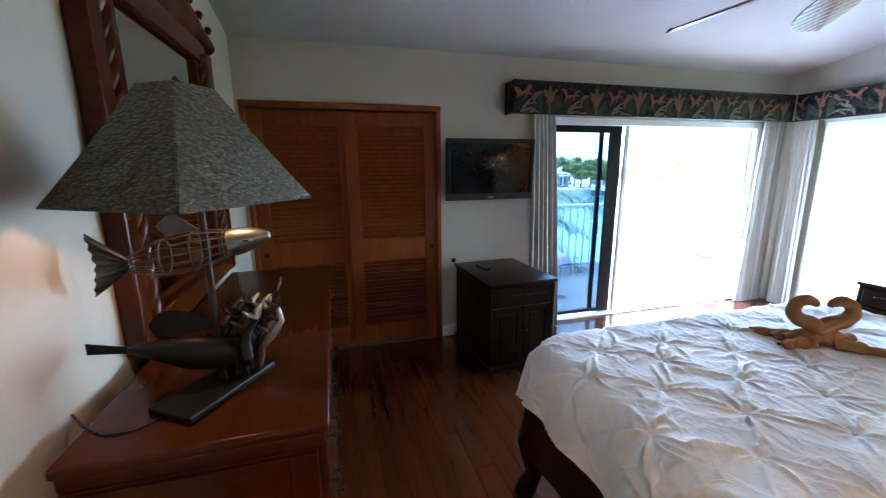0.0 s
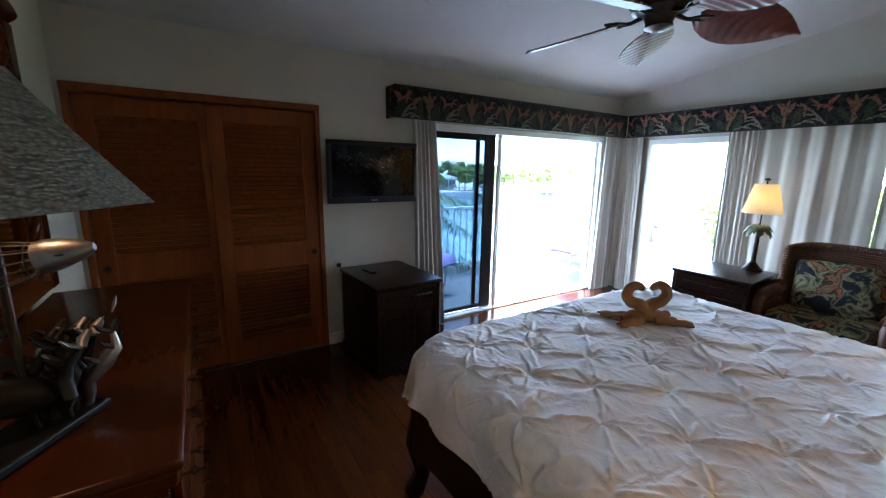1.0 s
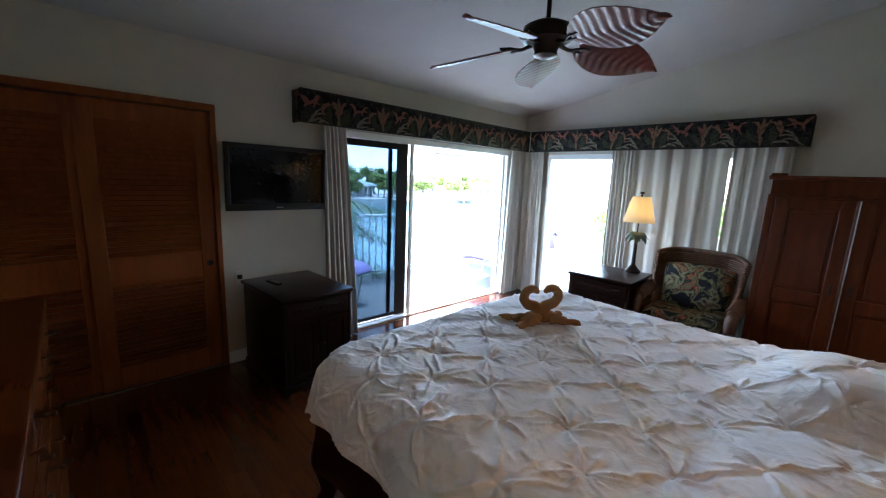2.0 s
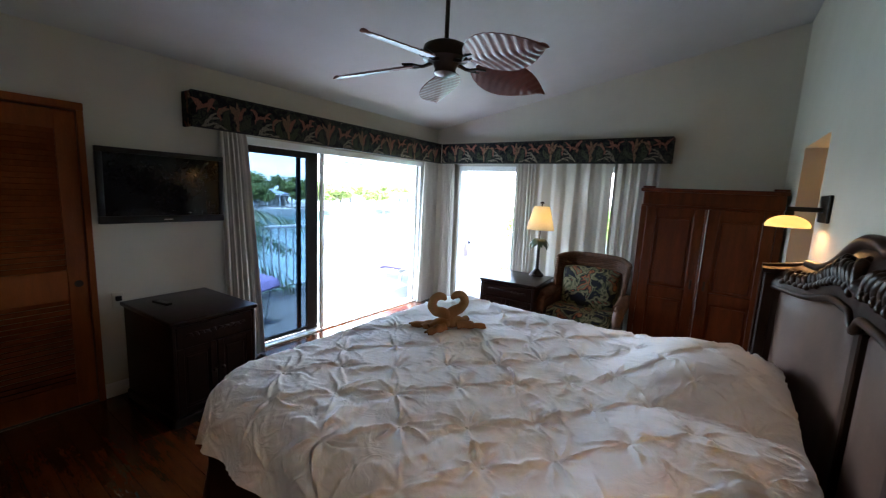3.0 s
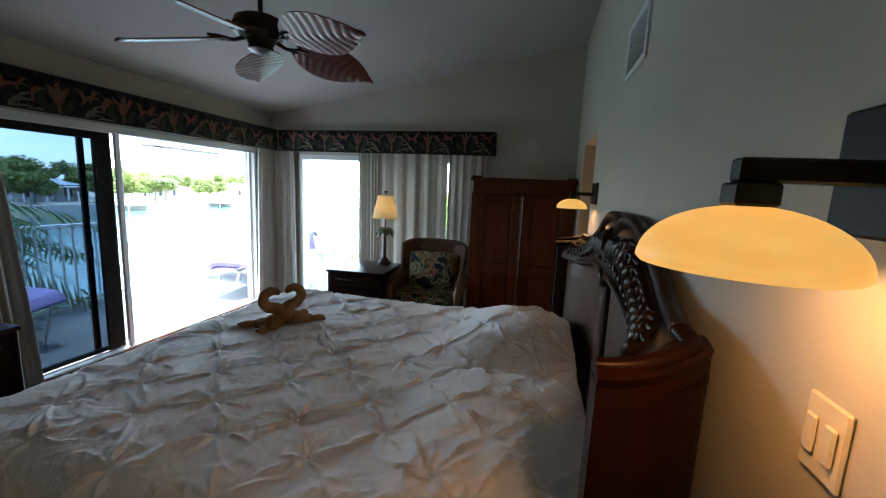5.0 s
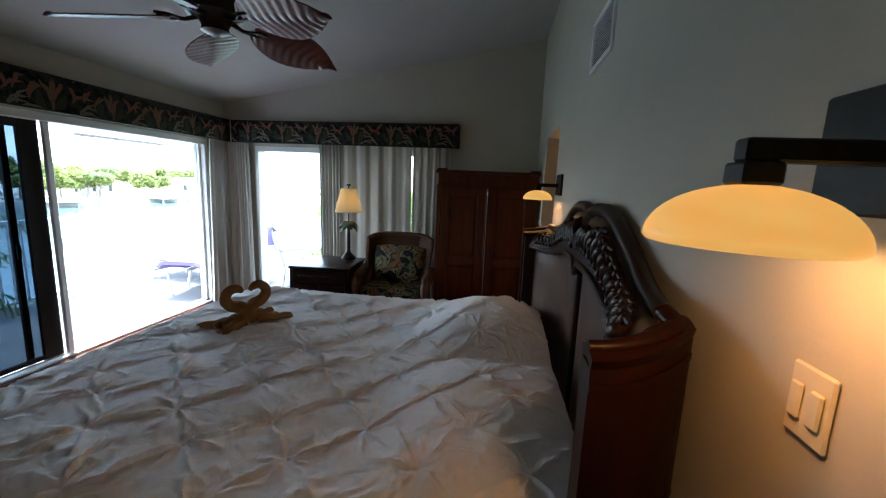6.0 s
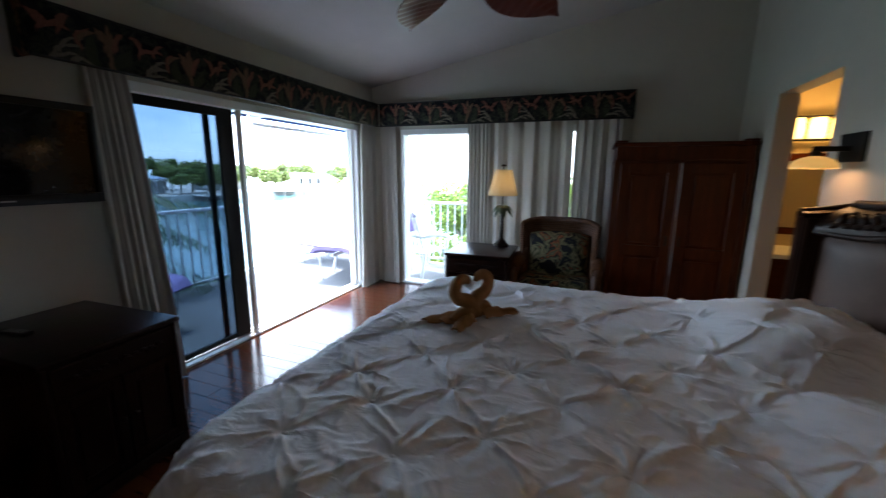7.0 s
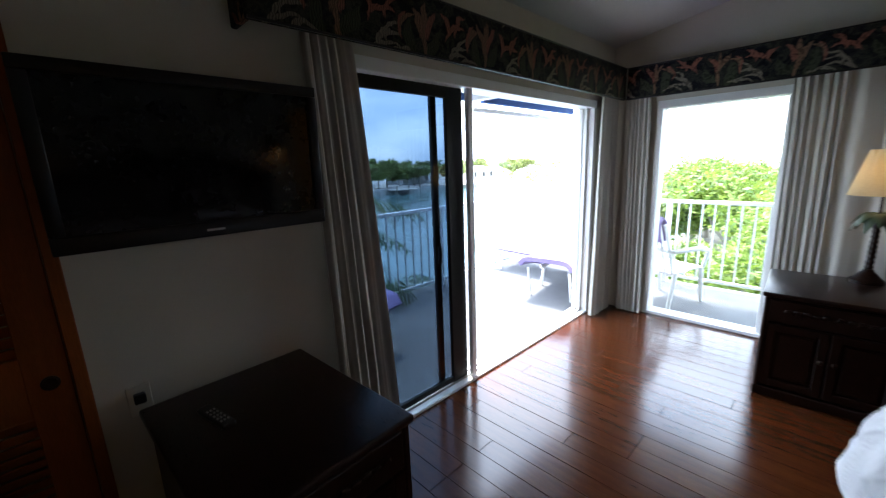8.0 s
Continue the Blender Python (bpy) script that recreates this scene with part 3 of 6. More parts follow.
        mx.data_type = "RGBA"
        l.new(clamp.outputs[0], mx.inputs[0])
        l.new(colour, mx.inputs[6])
        l.new(shade.outputs[2], mx.inputs[7])
        colour = mx.outputs[2]
    lift = n.new("ShaderNodeVectorMath")
    lift.operation = "SCALE"
    lift.inputs["Scale"].default_value = gain
    l.new(colour, lift.inputs[0])
    l.new(lift.outputs[0], p.inputs["Base Color"])
    p.inputs["Specular IOR Level"].default_value = 0.12
    p.inputs["Roughness"].default_value = 0.8
    weave = add(n, "ShaderNodeTexNoise", Scale=350.0, Detail=2.0)
    l.new(co.outputs["Object"], weave.inputs["Vector"])
    b = add(n, "ShaderNodeBump", Strength=0.2, Distance=0.002)
    l.new(weave.outputs["Fac"], b.inputs["Height"])
    l.new(b.outputs["Normal"], p.inputs["Normal"])
    return m


M["floral_x"] = floral("tropical_print_long", 1.0, 0, 0.8)
M["floral_y"] = floral("tropical_print_side", 1.0, 1, 0.8)
m, n, l, p = shader("tropical_print_cushion")
co = n.new("ShaderNodeTexCoord")
blot = add(n, "ShaderNodeTexNoise", Scale=8.5, Detail=2.5, Roughness=0.55, Distortion=0.7)
tone = n.new("ShaderNodeValToRGB")
e = tone.color_ramp.elements
e[0].position, e[0].color = 0.34, (0.012, 0.014, 0.020, 1)
e[1].position, e[1].color = 0.74, (0.20, 0.17, 0.10, 1)
for pos, c in ((0.42, (0.014, 0.016, 0.018, 1)), (0.45, (0.080, 0.082, 0.040, 1)), (0.50, (0.19, 0.165, 0.095, 1)), (0.55, (0.065, 0.070, 0.035, 1)), (0.58, (0.012, 0.014, 0.018, 1)), (0.62, (0.24, 0.075, 0.03, 1)), (0.65, (0.20, 0.105, 0.05, 1)), (0.67, (0.055, 0.06, 0.03, 1))):
    q = e.new(pos)
    q.color = c
l.new(co.outputs["Object"], blot.inputs["Vector"])
l.new(blot.outputs["Fac"], tone.inputs["Fac"])
l.new(tone.outputs["Color"], p.inputs["Base Color"])
p.inputs["Roughness"].default_value = 0.85
p.inputs["Specular IOR Level"].default_value = 0.15
M["floral_chair"] = m

# ---- padded valances ----
VZ0, VZ1 = 2.057, 2.335
va = thing("window_valance", (1.755, YN, VZ0), 0, "padded valance box in dark tropical floral print", "valance", "valances over the glass doors")
ln = XE - 1.755
part("front_board", boxed(0, -0.17, 0, ln - 0.13, -0.142, VZ1 - VZ0, 0.010, 3), M["floral_x"], va, smooth=True)
part("side_board", boxed(0.0, -0.1415, 0.004, 0.026, -0.001, VZ1 - VZ0 - 0.004, 0.008, 2), M["floral_y"], va, smooth=True)
part("top_board", boxed(0.03, -0.138, VZ1 - VZ0 - 0.03, ln - 0.14, -0.001, VZ1 - VZ0 - 0.012), M["white_paint"], va)
for zz in (0.006, VZ1 - VZ0 - 0.006):
    part("piping", tube(bmesh.new(), [(0.004, -0.168, zz), (ln - 0.135, -0.168, zz)], 0.006, 6), M["black"], va, "dark cord piping")
ve = thing("window_valance", (XE, 0.255, VZ0), 0, "padded valance box in dark tropical floral print", "valance", "valances over the glass doors")
ln2 = YN - 0.17 - 0.255
part("front_board", boxed(-0.13, 0, 0, -0.102, ln2 - 0.003, VZ1 - VZ0, 0.010, 3), M["floral_y"], ve, smooth=True)
part("side_board", boxed(-0.1015, 0, 0.004, -0.001, 0.026, VZ1 - VZ0 - 0.004, 0.008, 2), M["floral_x"], ve, smooth=True)
part("top_board", boxed(-0.10, 0.03, VZ1 - VZ0 - 0.03, -0.001, ln2 - 0.01, VZ1 - VZ0 - 0.012), M["white_paint"], ve)
for zz in (0.006, VZ1 - VZ0 - 0.006):
    part("piping", tube(bmesh.new(), [(-0.128, 0.004, zz), (-0.128, ln2 - 0.005, zz)], 0.006, 6), M["black"], ve, "dark cord piping")

# ---- television ----
tv = thing("television", (1.55, 3.155, 1.3245), 0, "black flat screen television on the wall", "television")
tv.matrix_basis = pose(1.55, 3.155, 1.3245, 1.6)
w, h = 0.404, 0.516
bm = bmesh.new()
box(bm, -w, 0, 0, w, 0.032, 0.052, 0.004, 2)
box(bm, -w, 0, h - 0.036, w, 0.032, h, 0.004, 2)
box(bm, -w, 0, 0.052, -w + 0.036, 0.032, h - 0.036, 0.003)
box(bm, w - 0.036, 0, 0.052, w, 0.032, h - 0.036, 0.003)
part("bezel", bm, M["black"], tv, smooth=True)
part("screen", boxed(-w + 0.034, 0.010, 0.05, w - 0.034, 0.016, h - 0.034), M["screen"], tv, "dark glossy screen")
part("back_shell", boxed(-w + 0.02, 0.033, 0.03, w - 0.02, 0.075, h - 0.03, 0.012, 2), M["black"], tv)
part("logo_bar", boxed(-0.028, -0.0012, 0.020, 0.028, 0.0, 0.027), M["steel"], tv, "small grey maker mark bar")
part("wall_bracket", boxed(-0.12, 0.076, 0.12, 0.12, YN - 3.155, 0.40, 0.004), M["black_metal"], tv)

# ---- chest under the television ----
def knob(parent, at, mat, rx=90, r=0.013):
    k = part("knob", lathe(bmesh.new(), [(r * 0.5, 0), (r * 0.4, 0.008), (r, 0.016), (r, 0.020), (r * 0.6, 0.026)], 14), mat, parent, smooth=True)
    k.matrix_basis = pose(*at, rx, 0, 0)
    return k


def panel_front(bm, x0, z0, x1, z1, y=0.0, rim=0.045, t=0.02):
    """A framed door leaf with a raised panel, facing -y."""
    box(bm, x0, y - t, z0, x0 + rim, y, z1, 0.003)
    box(bm, x1 - rim, y - t, z0, x1, y, z1, 0.003)
    box(bm, x0 + rim, y - t, z0, x1 - rim, y, z0 + rim, 0.003)
    box(bm, x0 + rim, y - t, z1 - rim, x1 - rim, y, z1, 0.003)
    return bm


def raised_panel(x0, z0, x1, z1, y=0.0, rim=0.045, t=0.02):
    bm = boxed(x0 + rim, y - t * 0.35, z0 + rim, x1 - rim, y, z1 - rim)
    return box(bm, x0 + rim + 0.014, y - t * 0.8, z0 + rim + 0.014, x1 - rim - 0.014, y - t * 0.3, z1 - rim - 0.014, 0.006)


def carving(parent, mat, cx, z, y, width, seed):
    """A shallow carved scroll of leaf lobes along a drawer front."""
    rr = random.Random(seed)
    k = 10
    for i in range(k):
        t = (i + 0.5) / k - 0.5
        s = -1 if t < 0 else 1
        x = cx + t * width
        bm = tube(bmesh.new(), [(x - s * 0.014, y + 0.002, z - 0.012), (x, y - 0.006, z + 0.010 * rr.uniform(0.5, 1.5)), (x + s * 0.022, y - 0.005, z + 0.016 * rr.uniform(0.2, 1.0)), (x + s * 0.032, y + 0.002, z - 0.006)], [0.004, 0.008, 0.007, 0.003], 8)
        part("carved_scroll", bm, mat, parent, smooth=True)


def chest(name, at, turn, w, d, h, mat, label, category):
    c = thing(name, at, turn, label, category)
    part("top", boxed(-w / 2 - 0.012, -0.014, h - 0.03, w / 2 + 0.012, d + 0.004, h, 0.009, 3), mat, c, smooth=True)
    part("body", boxed(-w / 2 + 0.01, 0.022, 0.07, w / 2 - 0.01, d, h - 0.03, 0.004), mat, c)
    part("plinth", boxed(-w / 2 - 0.004, 0.004, 0, w / 2 + 0.004, d, 0.07, 0.012, 2), mat, c)
    dr = part("drawer_front", boxed(-w / 2 + 0.03, 0.0, h - 0.185, w / 2 - 0.03, 0.022, h - 0.045, 0.006, 2), mat, c)
    carving(dr, mat, 0, h - 0.115, 0.0, w * 0.66, 5)
    for s in (-1, 1):
        x0, x1 = (-w / 2 + 0.03, -0.004) if s < 0 else (0.004, w / 2 - 0.03)
        dl = part("door", panel_front(bmesh.new(), x0, 0.085, x1, h - 0.20, 0.022), mat, c)
        part("panel", raised_panel(x0, 0.085, x1, h - 0.20, 0.022), mat, dl)
        knob(dl, (s * 0.03, 0.002, (h - 0.12) / 2 + 0.03), M["bronze"])
    for s in (-1, 1):
        part("pilaster", boxed(min(s * (w / 2 - 0.028), s * (w / 2 - 0.002)), -0.002, 0.07, max(s * (w / 2 - 0.028), s * (w / 2 - 0.002)), 0.022, h - 0.03, 0.005), mat, c)
    return c


chest("cabinet", (1.592, 2.562, 0), 3.0, 0.575, 0.735, 0.745, M["espresso"], "dark carved wooden cabinet under the television", "cabinet")
rm = thing("remote_control", (1.43, 3.02, 0.7465), 12, "black remote control lying on the cabinet", "remote control")
part("case", boxed(-0.022, -0.085, 0, 0.022, 0.085, 0.018, 0.006, 2), M["black"], rm)
for i in range(5):
    for j in range(3):
        part("button", boxed(-0.014 + j * 0.011, -0.06 + i * 0.022, 0.018, -0.008 + j * 0.011, -0.05 + i * 0.022, 0.0205, 0.001), M["steel"], rm)
ol = thing("wall_outlet", (1.27, YN, 0.74), 0, "cream wall outlet plate with a black plug", "outlet")
part("plate", boxed(-0.036, -0.006, -0.058, 0.036, 0, 0.058, 0.003), M["wall"], ol)
part("plug", boxed(-0.018, -0.036, -0.004, 0.018, -0.006, 0.032, 0.006, 2), M["black"], ol, "black plug")

# ---- dresser ----
dz = 1.015
dy0, dy1 = 0.86, 2.42
dl = dy1 - dy0
ds = thing("dresser", (0.165, dy0, 0), 90, "glossy cherry wood dresser with many drawers", "dresser")
# local x runs along the wall, local y into the wall, the front faces -y
dd = 0.165 + 0.385
part("top", boxed(-0.02, -0.012, dz - 0.028, dl + 0.02, dd, dz, 0.010, 3), M["cherry"], ds, smooth=True)
part("moulding", boxed(-0.006, 0.0, dz - 0.075, dl + 0.006, dd, dz - 0.028, 0.012, 3), M["cherry"], ds, smooth=True)
part("body", boxed(0.0, 0.02, 0.08, dl, dd, dz - 0.075, 0.004), M["cherry"], ds)
part("plinth", boxed(-0.012, 0.006, 0, dl + 0.012, dd, 0.08, 0.012, 2), M["cherry"], ds)
for e in (0, 1):
    bm = bmesh.new()
    xs = (-0.014, 0.0) if e == 0 else (dl, dl + 0.014)
    for a, b, c, f in ((0.02, 0.09, 0.085, dz - 0.08), (dd - 0.07, dd, 0.085, dz - 0.08)):
        box(bm, xs[0], a, c, xs[1], b, f, 0.003)
    box(bm, xs[0], 0.09, dz - 0.17, xs[1], dd - 0.07, dz - 0.08, 0.003)
    box(bm, xs[0], 0.09, 0.085, xs[1], dd - 0.07, 0.17, 0.003)
    part("end_panel", bm, M["cherry"], ds)
rows = ((0.10, 0.36), (0.38, 0.64), (0.66, 0.80), (0.82, 0.93))
for a, b in rows:
    for k in range(3):
        x0, x1 = 0.03 + k * (dl - 0.05) / 3, 0.03 + (k + 1) * (dl - 0.05) / 3 - 0.012
        dw = part("drawer", boxed(x0, 0.0, a, x1, 0.02, b, 0.006, 2), M["cherry"], ds)
        for q in (0.2, 0.8):
            knob(dw, (x0 + (x1 - x0) * q, 0.0, (a + b) / 2), M["bronze"], 90, 0.011)

# ---- carved wall mirror over the dresser ----
mi = thing("wall_mirror", (XW, 1.345, 1.02), 0, "large mirror in a carved wooden frame with twisted columns", "mirror")
my, mz = 1.24, 1.46
part("backing", boxed(0.001, 0.02, 0.0, 0.02, my - 0.02, mz - 0.05), M["cherry"], mi)
part("glass", boxed(0.021, 0.20, 0.14, 0.027, my - 0.24, mz - 0.34), M["mirror"], mi, "clear mirror glass")
for a, b in ((0.0, 0.075), (my - 0.10, my)):
    part("side_board", boxed(0.002, a, 0.0, 0.065, b, mz - 0.26, 0.008, 2), M["cherry"], mi)
for a, b in ((0.155, 0.205), (my - 0.245, my - 0.195)):
    part("inner_moulding", boxed(0.021, a, 0.10, 0.05, b, mz - 0.32, 0.008, 2), M["cherry"], mi)
for yc in (0.115, my - 0.148):
    bm = bmesh.new()
    for st in range(3):
        pts = [(0.042 + 0.014 * math.cos(t * 0.42 + st * 2.094), yc + 0.017 * math.sin(t * 0.42 + st * 2.094), 0.05 + t * 0.0142) for t in range(80)]
        tube(bm, pts, 0.0205, 7)
    part("twisted_column", bm, M["cherry"], mi, smooth=True)
part("bottom_board", boxed(0.002, 0.075, 0.0, 0.06, my - 0.10, 0.10, 0.008, 2), M["cherry"], mi)
part("top_board", boxed(0.002, 0.075, mz - 0.33, 0.06, my - 0.10, mz - 0.22, 0.008, 2), M["cherry"], mi)


def crest(u, v):
    arch = 0.16 * math.sin(math.pi * u) ** 0.8
    return (0.035 + 0.05 * math.sin(math.pi * v), -0.02 + (my + 0.04) * u, mz - 0.26 + (0.09 + arch) * v + 0.012 * math.sin(u * 34) * v)


part("crest", sheet(crest, 60, 10, 0.032), M["cherry"], mi, smooth=True)
for i in range(9):
    u = (i + 0.5) / 9
    bm = bmesh.new()
    yy = my * u
    zz = mz - 0.15 + 0.10 * math.sin(math.pi * u)
    s = -1 if u < 0.5 else 1
    tube(bm, [(0.066, yy, zz - 0.03), (0.074, yy + s * 0.02, zz), (0.072, yy + s * 0.06, zz + 0.012), (0.064, yy + s * 0.085, zz - 0.005)], [0.006, 0.016, 0.013, 0.005], 8)
    part("carved_leaf", bm, M["cherry"], mi, smooth=True)

# ---- fish lamp on the dresser ----
m, n, l, p = shader("hammered_shade")
co = n.new("ShaderNodeTexCoord")
mp = add(n, "ShaderNodeMapping", Scale=(0.75, 0.75, 1.9))
v1 = add(n, "ShaderNodeTexVoronoi", Scale=105.0)
v1.feature = "SMOOTH_F1"
n1 = add(n, "ShaderNodeTexNoise", Scale=20.0, Detail=5.0)
cr = n.new("ShaderNodeValToRGB")
cr.color_ramp.elements[0].position, cr.color_ramp.elements[0].color = 0.1, (0.120, 0.102, 0.055, 1)
cr.color_ramp.elements[1].position, cr.color_ramp.elements[1].color = 0.6, (0.045, 0.038, 0.019, 1)
bp = add(n, "ShaderNodeBump", Strength=0.8, Distance=0.006)
bp.invert = True
l.new(co.outputs["Object"], mp.inputs["Vector"])
l.new(mp.outputs[0], v1.inputs["Vector"])
l.new(mp.outputs[0], n1.inputs["Vector"])
l.new(v1.outputs["Distance"], cr.inputs["Fac"])
l.new(v1.outputs["Distance"], bp.inputs["Height"])
l.new(cr.outputs["Color"], p.inputs["Base Color"])
l.new(bp.outputs["Normal"], p.inputs["Normal"])
p.inputs["Roughness"].default_value = 0.55
M["hammered"] = m
LZ = dz + 0.001
lamp = thing("fish_lamp", (-0.12, 1.078, LZ), 57, "table lamp with fish sculpture and hammered pyramid shade", "lamp")
sh0, sh1, hb, ht = 1.532 - LZ, 1.805 - LZ, 0.203, 0.055
shade = part("shade", lathe(bmesh.new(), [(0.03, sh1 - 0.012), (0.03, sh1 - 0.008)], 16), M["black_metal"], lamp)
for k in range(4):
    def side(u, v, k=k):
        r = ht + (hb - ht) * (v ** 1.06)
        q = Vector(((u - 0.5) * 2 * r, -r, sh1 + (sh0 - sh1) * v))
        q.rotate(Euler((0, 0, k * math.pi / 2)))
        return q
    part("shade_panel", sheet(side, 10, 10, 0.003), M["hammered"], shade, "greenish grey hammered shade panel")
part("base", boxed(-0.145, -0.07, 0, 0.145, 0.07, 0.022, 0.006, 2), M["black_metal"], lamp, "black slab base")
part("pole", tube(bmesh.new(), [(0.02, 0, 0.02), (0.02, 0, sh1 - 0.01)], 0.009, 10), M["bronze"], lamp)
part("finial", lathe(bmesh.new(), [(0.012, 0), (0.006, 0.01), (0.012, 0.022), (0.003, 0.034)], 12, (0, 0, sh1 - 0.01)), M["bronze"], lamp, smooth=True)
for k in range(2):
    a = k * math.pi / 2
    part("shade_bar", tube(bmesh.new(), [(-0.05 * math.cos(a), -0.05 * math.sin(a), sh1 - 0.01), (0.05 * math.cos(a), 0.05 * math.sin(a), sh1 - 0.01)], 0.003, 6), M["bronze"], lamp)
# wire fish: tail towards local -x+y, head towards +x
fish = part("wire_fish", lathe(bmesh.new(), [(0.005, 0), (0.005, 0.002)], 6, (0.02, 0, 0.36)), M["bronze"], lamp, "wire fish with a steel head")
fz = 0.355


def body_r(t):
    return 0.052 * math.sin(math.pi * (0.12 + 0.80 * t)) ** 0.9


FD = Vector((0.35, -0.94, 0)).normalized()
FS = Vector((0.94, 0.35, 0))


def fish_at(t, a, r):
    return FD * (-0.20 + 0.315 * t) + FS * (0.55 * r * math.cos(a)) + Vector((0.02, 0, fz + 0.065 * t + r * math.sin(a)))


for k in range(12):
    a = k * 2 * math.pi / 12
    part("wire", tube(bmesh.new(), [fish_at(t / 12, a, body_r(t / 12)) for t in range(13)], 0.0017, 5), M["dull_steel"], fish)
for t in (0.3, 0.55, 0.8):
    part("ring", tube(bmesh.new(), [fish_at(t, k * math.pi / 8, body_r(t)) for k in range(17)], 0.002, 5), M["dull_steel"], fish)
hd = bmesh.new()
tube(hd, [fish_at(0.86 + 0.05 * i, 0, 0) for i in range(7)], [0.036, 0.036, 0.034, 0.03, 0.025, 0.019, 0.008], 14)
part("head", hd, M["steel"], fish, "polished steel head", smooth=True)
for s in (-1, 1):
    part("eye", lathe(bmesh.new(), [(0.008, -0.002), (0.008, 0.002), (0.003, 0.004)], 10, fish_at(1.0, 0 if s > 0 else math.pi, 0.05)), M["black"], fish)


def tail(u, v):
    base = fish_at(0.0, 0, 0)
    spread = (u - 0.5) * (0.03 + 0.14 * v)
    return base - FD * (0.085 * v + 0.03 * abs(u - 0.5) * v) + Vector((0, 0, spread)) + FS * (0.004 * math.sin(u * 40))


part("tail", sheet(tail, 24, 8, 0.002), M["dull_steel"], fish, smooth=True)


def fin(u, v):
    return fish_at(0.35 + 0.3 * u, math.pi / 2, body_r(0.35 + 0.3 * u)) + Vector((0, 0, 0.045 * v * math.sin(math.pi * (0.2 + 0.75 * u)))) - FD * 0.03 * v


part("fin", sheet(fin, 12, 4, 0.002), M["dull_steel"], fish, smooth=True)
# dark lower fish and coral branches
low = part("lower_fish", tube(bmesh.new(), [(-0.10, 0.17, 0.14), (-0.07, 0.10, 0.135), (-0.03, 0.04, 0.12), (0.02, -0.01, 0.10), (0.06, -0.05, 0.085)], [0.006, 0.022, 0.036, 0.034, 0.012], 14, 1.35), M["black_metal"], lamp, "dark metal fish", smooth=True)


def lowtail(u, v):
    return Vector((-0.10, 0.17, 0.14)) + Vector((-0.045, 0.08, 0.012)) * v + Vector((0, 0, (u - 0.5) * (0.018 + 0.012 * v)))


part("tail", sheet(lowtail, 10, 6, 0.003), M["black_metal"], low, smooth=True)


def lowfin(u, v):
    return Vector((-0.07 + 0.10 * u, 0.10 - 0.11 * u, 0.17)) + Vector((-0.02, 0.03, 0.07)) * v * math.sin(math.pi * (0.15 + 0.8 * u))


part("fin", sheet(lowfin, 12, 5, 0.003), M["black_metal"], low, smooth=True)
part("prop", tube(bmesh.new(), [(0.02, -0.01, 0.02), (0.01, 0.0, 0.10)], 0.007, 8), M["black_metal"], low)
coral_rng = random.Random(9)
for k in range(9):
    bm = bmesh.new()
    px, py = 0.07 + coral_rng.uniform(-0.03, 0.05), coral_rng.uniform(-0.05, 0.05)
    q = [Vector((px, py, 0.02))]
    for i in range(5):
        q.append(q[-1] + Vector((coral_rng.uniform(-0.012, 0.03), coral_rng.uniform(-0.03, 0.02), 0.035)))
    tube(bm, q, [0.008, 0.012, 0.016, 0.018, 0.012, 0.006], 7)
    cb_ = part("coral_branch", bm, M["steel"] if k % 3 == 0 else M["black_metal"], lamp, smooth=True)
    for i in range(3, 6):
        for s in (-1, 1):
            part("frond", tube(bmesh.new(), [q[i], q[i] + Vector((0.02 * s, 0.015, 0.015)), q[i] + Vector((0.035 * s, 0.01, 0.03))], [0.009, 0.012, 0.005], 6, 0.5), M["steel"] if (i + k) % 3 == 0 else M["black_metal"], cb_, smooth=True)
for i in range(3):
    part("leaf_drop", tube(bmesh.new(), [(0.15 + 0.012 * i, -0.02 - 0.03 * i, 0.14 + 0.05 * i), (0.155 + 0.012 * i, -0.025 - 0.03 * i, 0.16 + 0.05 * i), (0.158 + 0.012 * i, -0.03 - 0.03 * i, 0.18 + 0.05 * i)], [0.003, 0.011, 0.003], 8, 0.4), M["steel"], lamp, smooth=True)
part("stem", tube(bmesh.new(), [(0.10, 0.0, 0.10), (0.14, -0.01, 0.13), (0.165, -0.05, 0.20), (0.18, -0.09, 0.27)], 0.0025, 6), M["black_metal"], lamp)
part("cord", tube(bmesh.new(), [(-0.145, 0.02, 0.006), (-0.20, 0.04, 0.004), (-0.23, 0.09, 0.004), (-0.225, 0.17, 0.004), (-0.20, 0.25, 0.004)], 0.003, 6), M["black"], lamp, "black power cord")

# ---- bed ----
BX, HBW = 2.10, 1.045         # headboard middle and half width
bed = thing("bed", (BX, -0.50, 0), 0, "dark carved wooden bed with a leather panelled headboard", "bed")
YB = -0.50                    # local y of the bed's origin in the room


def bell(s):
    s = min(1.0, abs(s))
    t = min(1.0, max(0.0, (s - 0.22) / 0.64))
    return 1 - t * t * (3 - 2 * t)


def top_z(s):
    return 1.378 + 0.172 * bell(s) - 0.022 * math.exp(-(s / 0.06) ** 2)


def lip_z(s):
    return 1.232 + 0.085 * bell(s * 1.08) - 0.05 * math.exp(-(s / 0.035) ** 2)


def bow(s):
    """How far the ends of the headboard sweep forward."""
    return max(0.0, (min(1.0, abs(s)) - 0.5) / 0.5) ** 2


def lip_y(s):
    return -0.105 + 0.150 * bow(s)


def crest_deep(s):
    return 0.060 + 0.095 * bow(s)


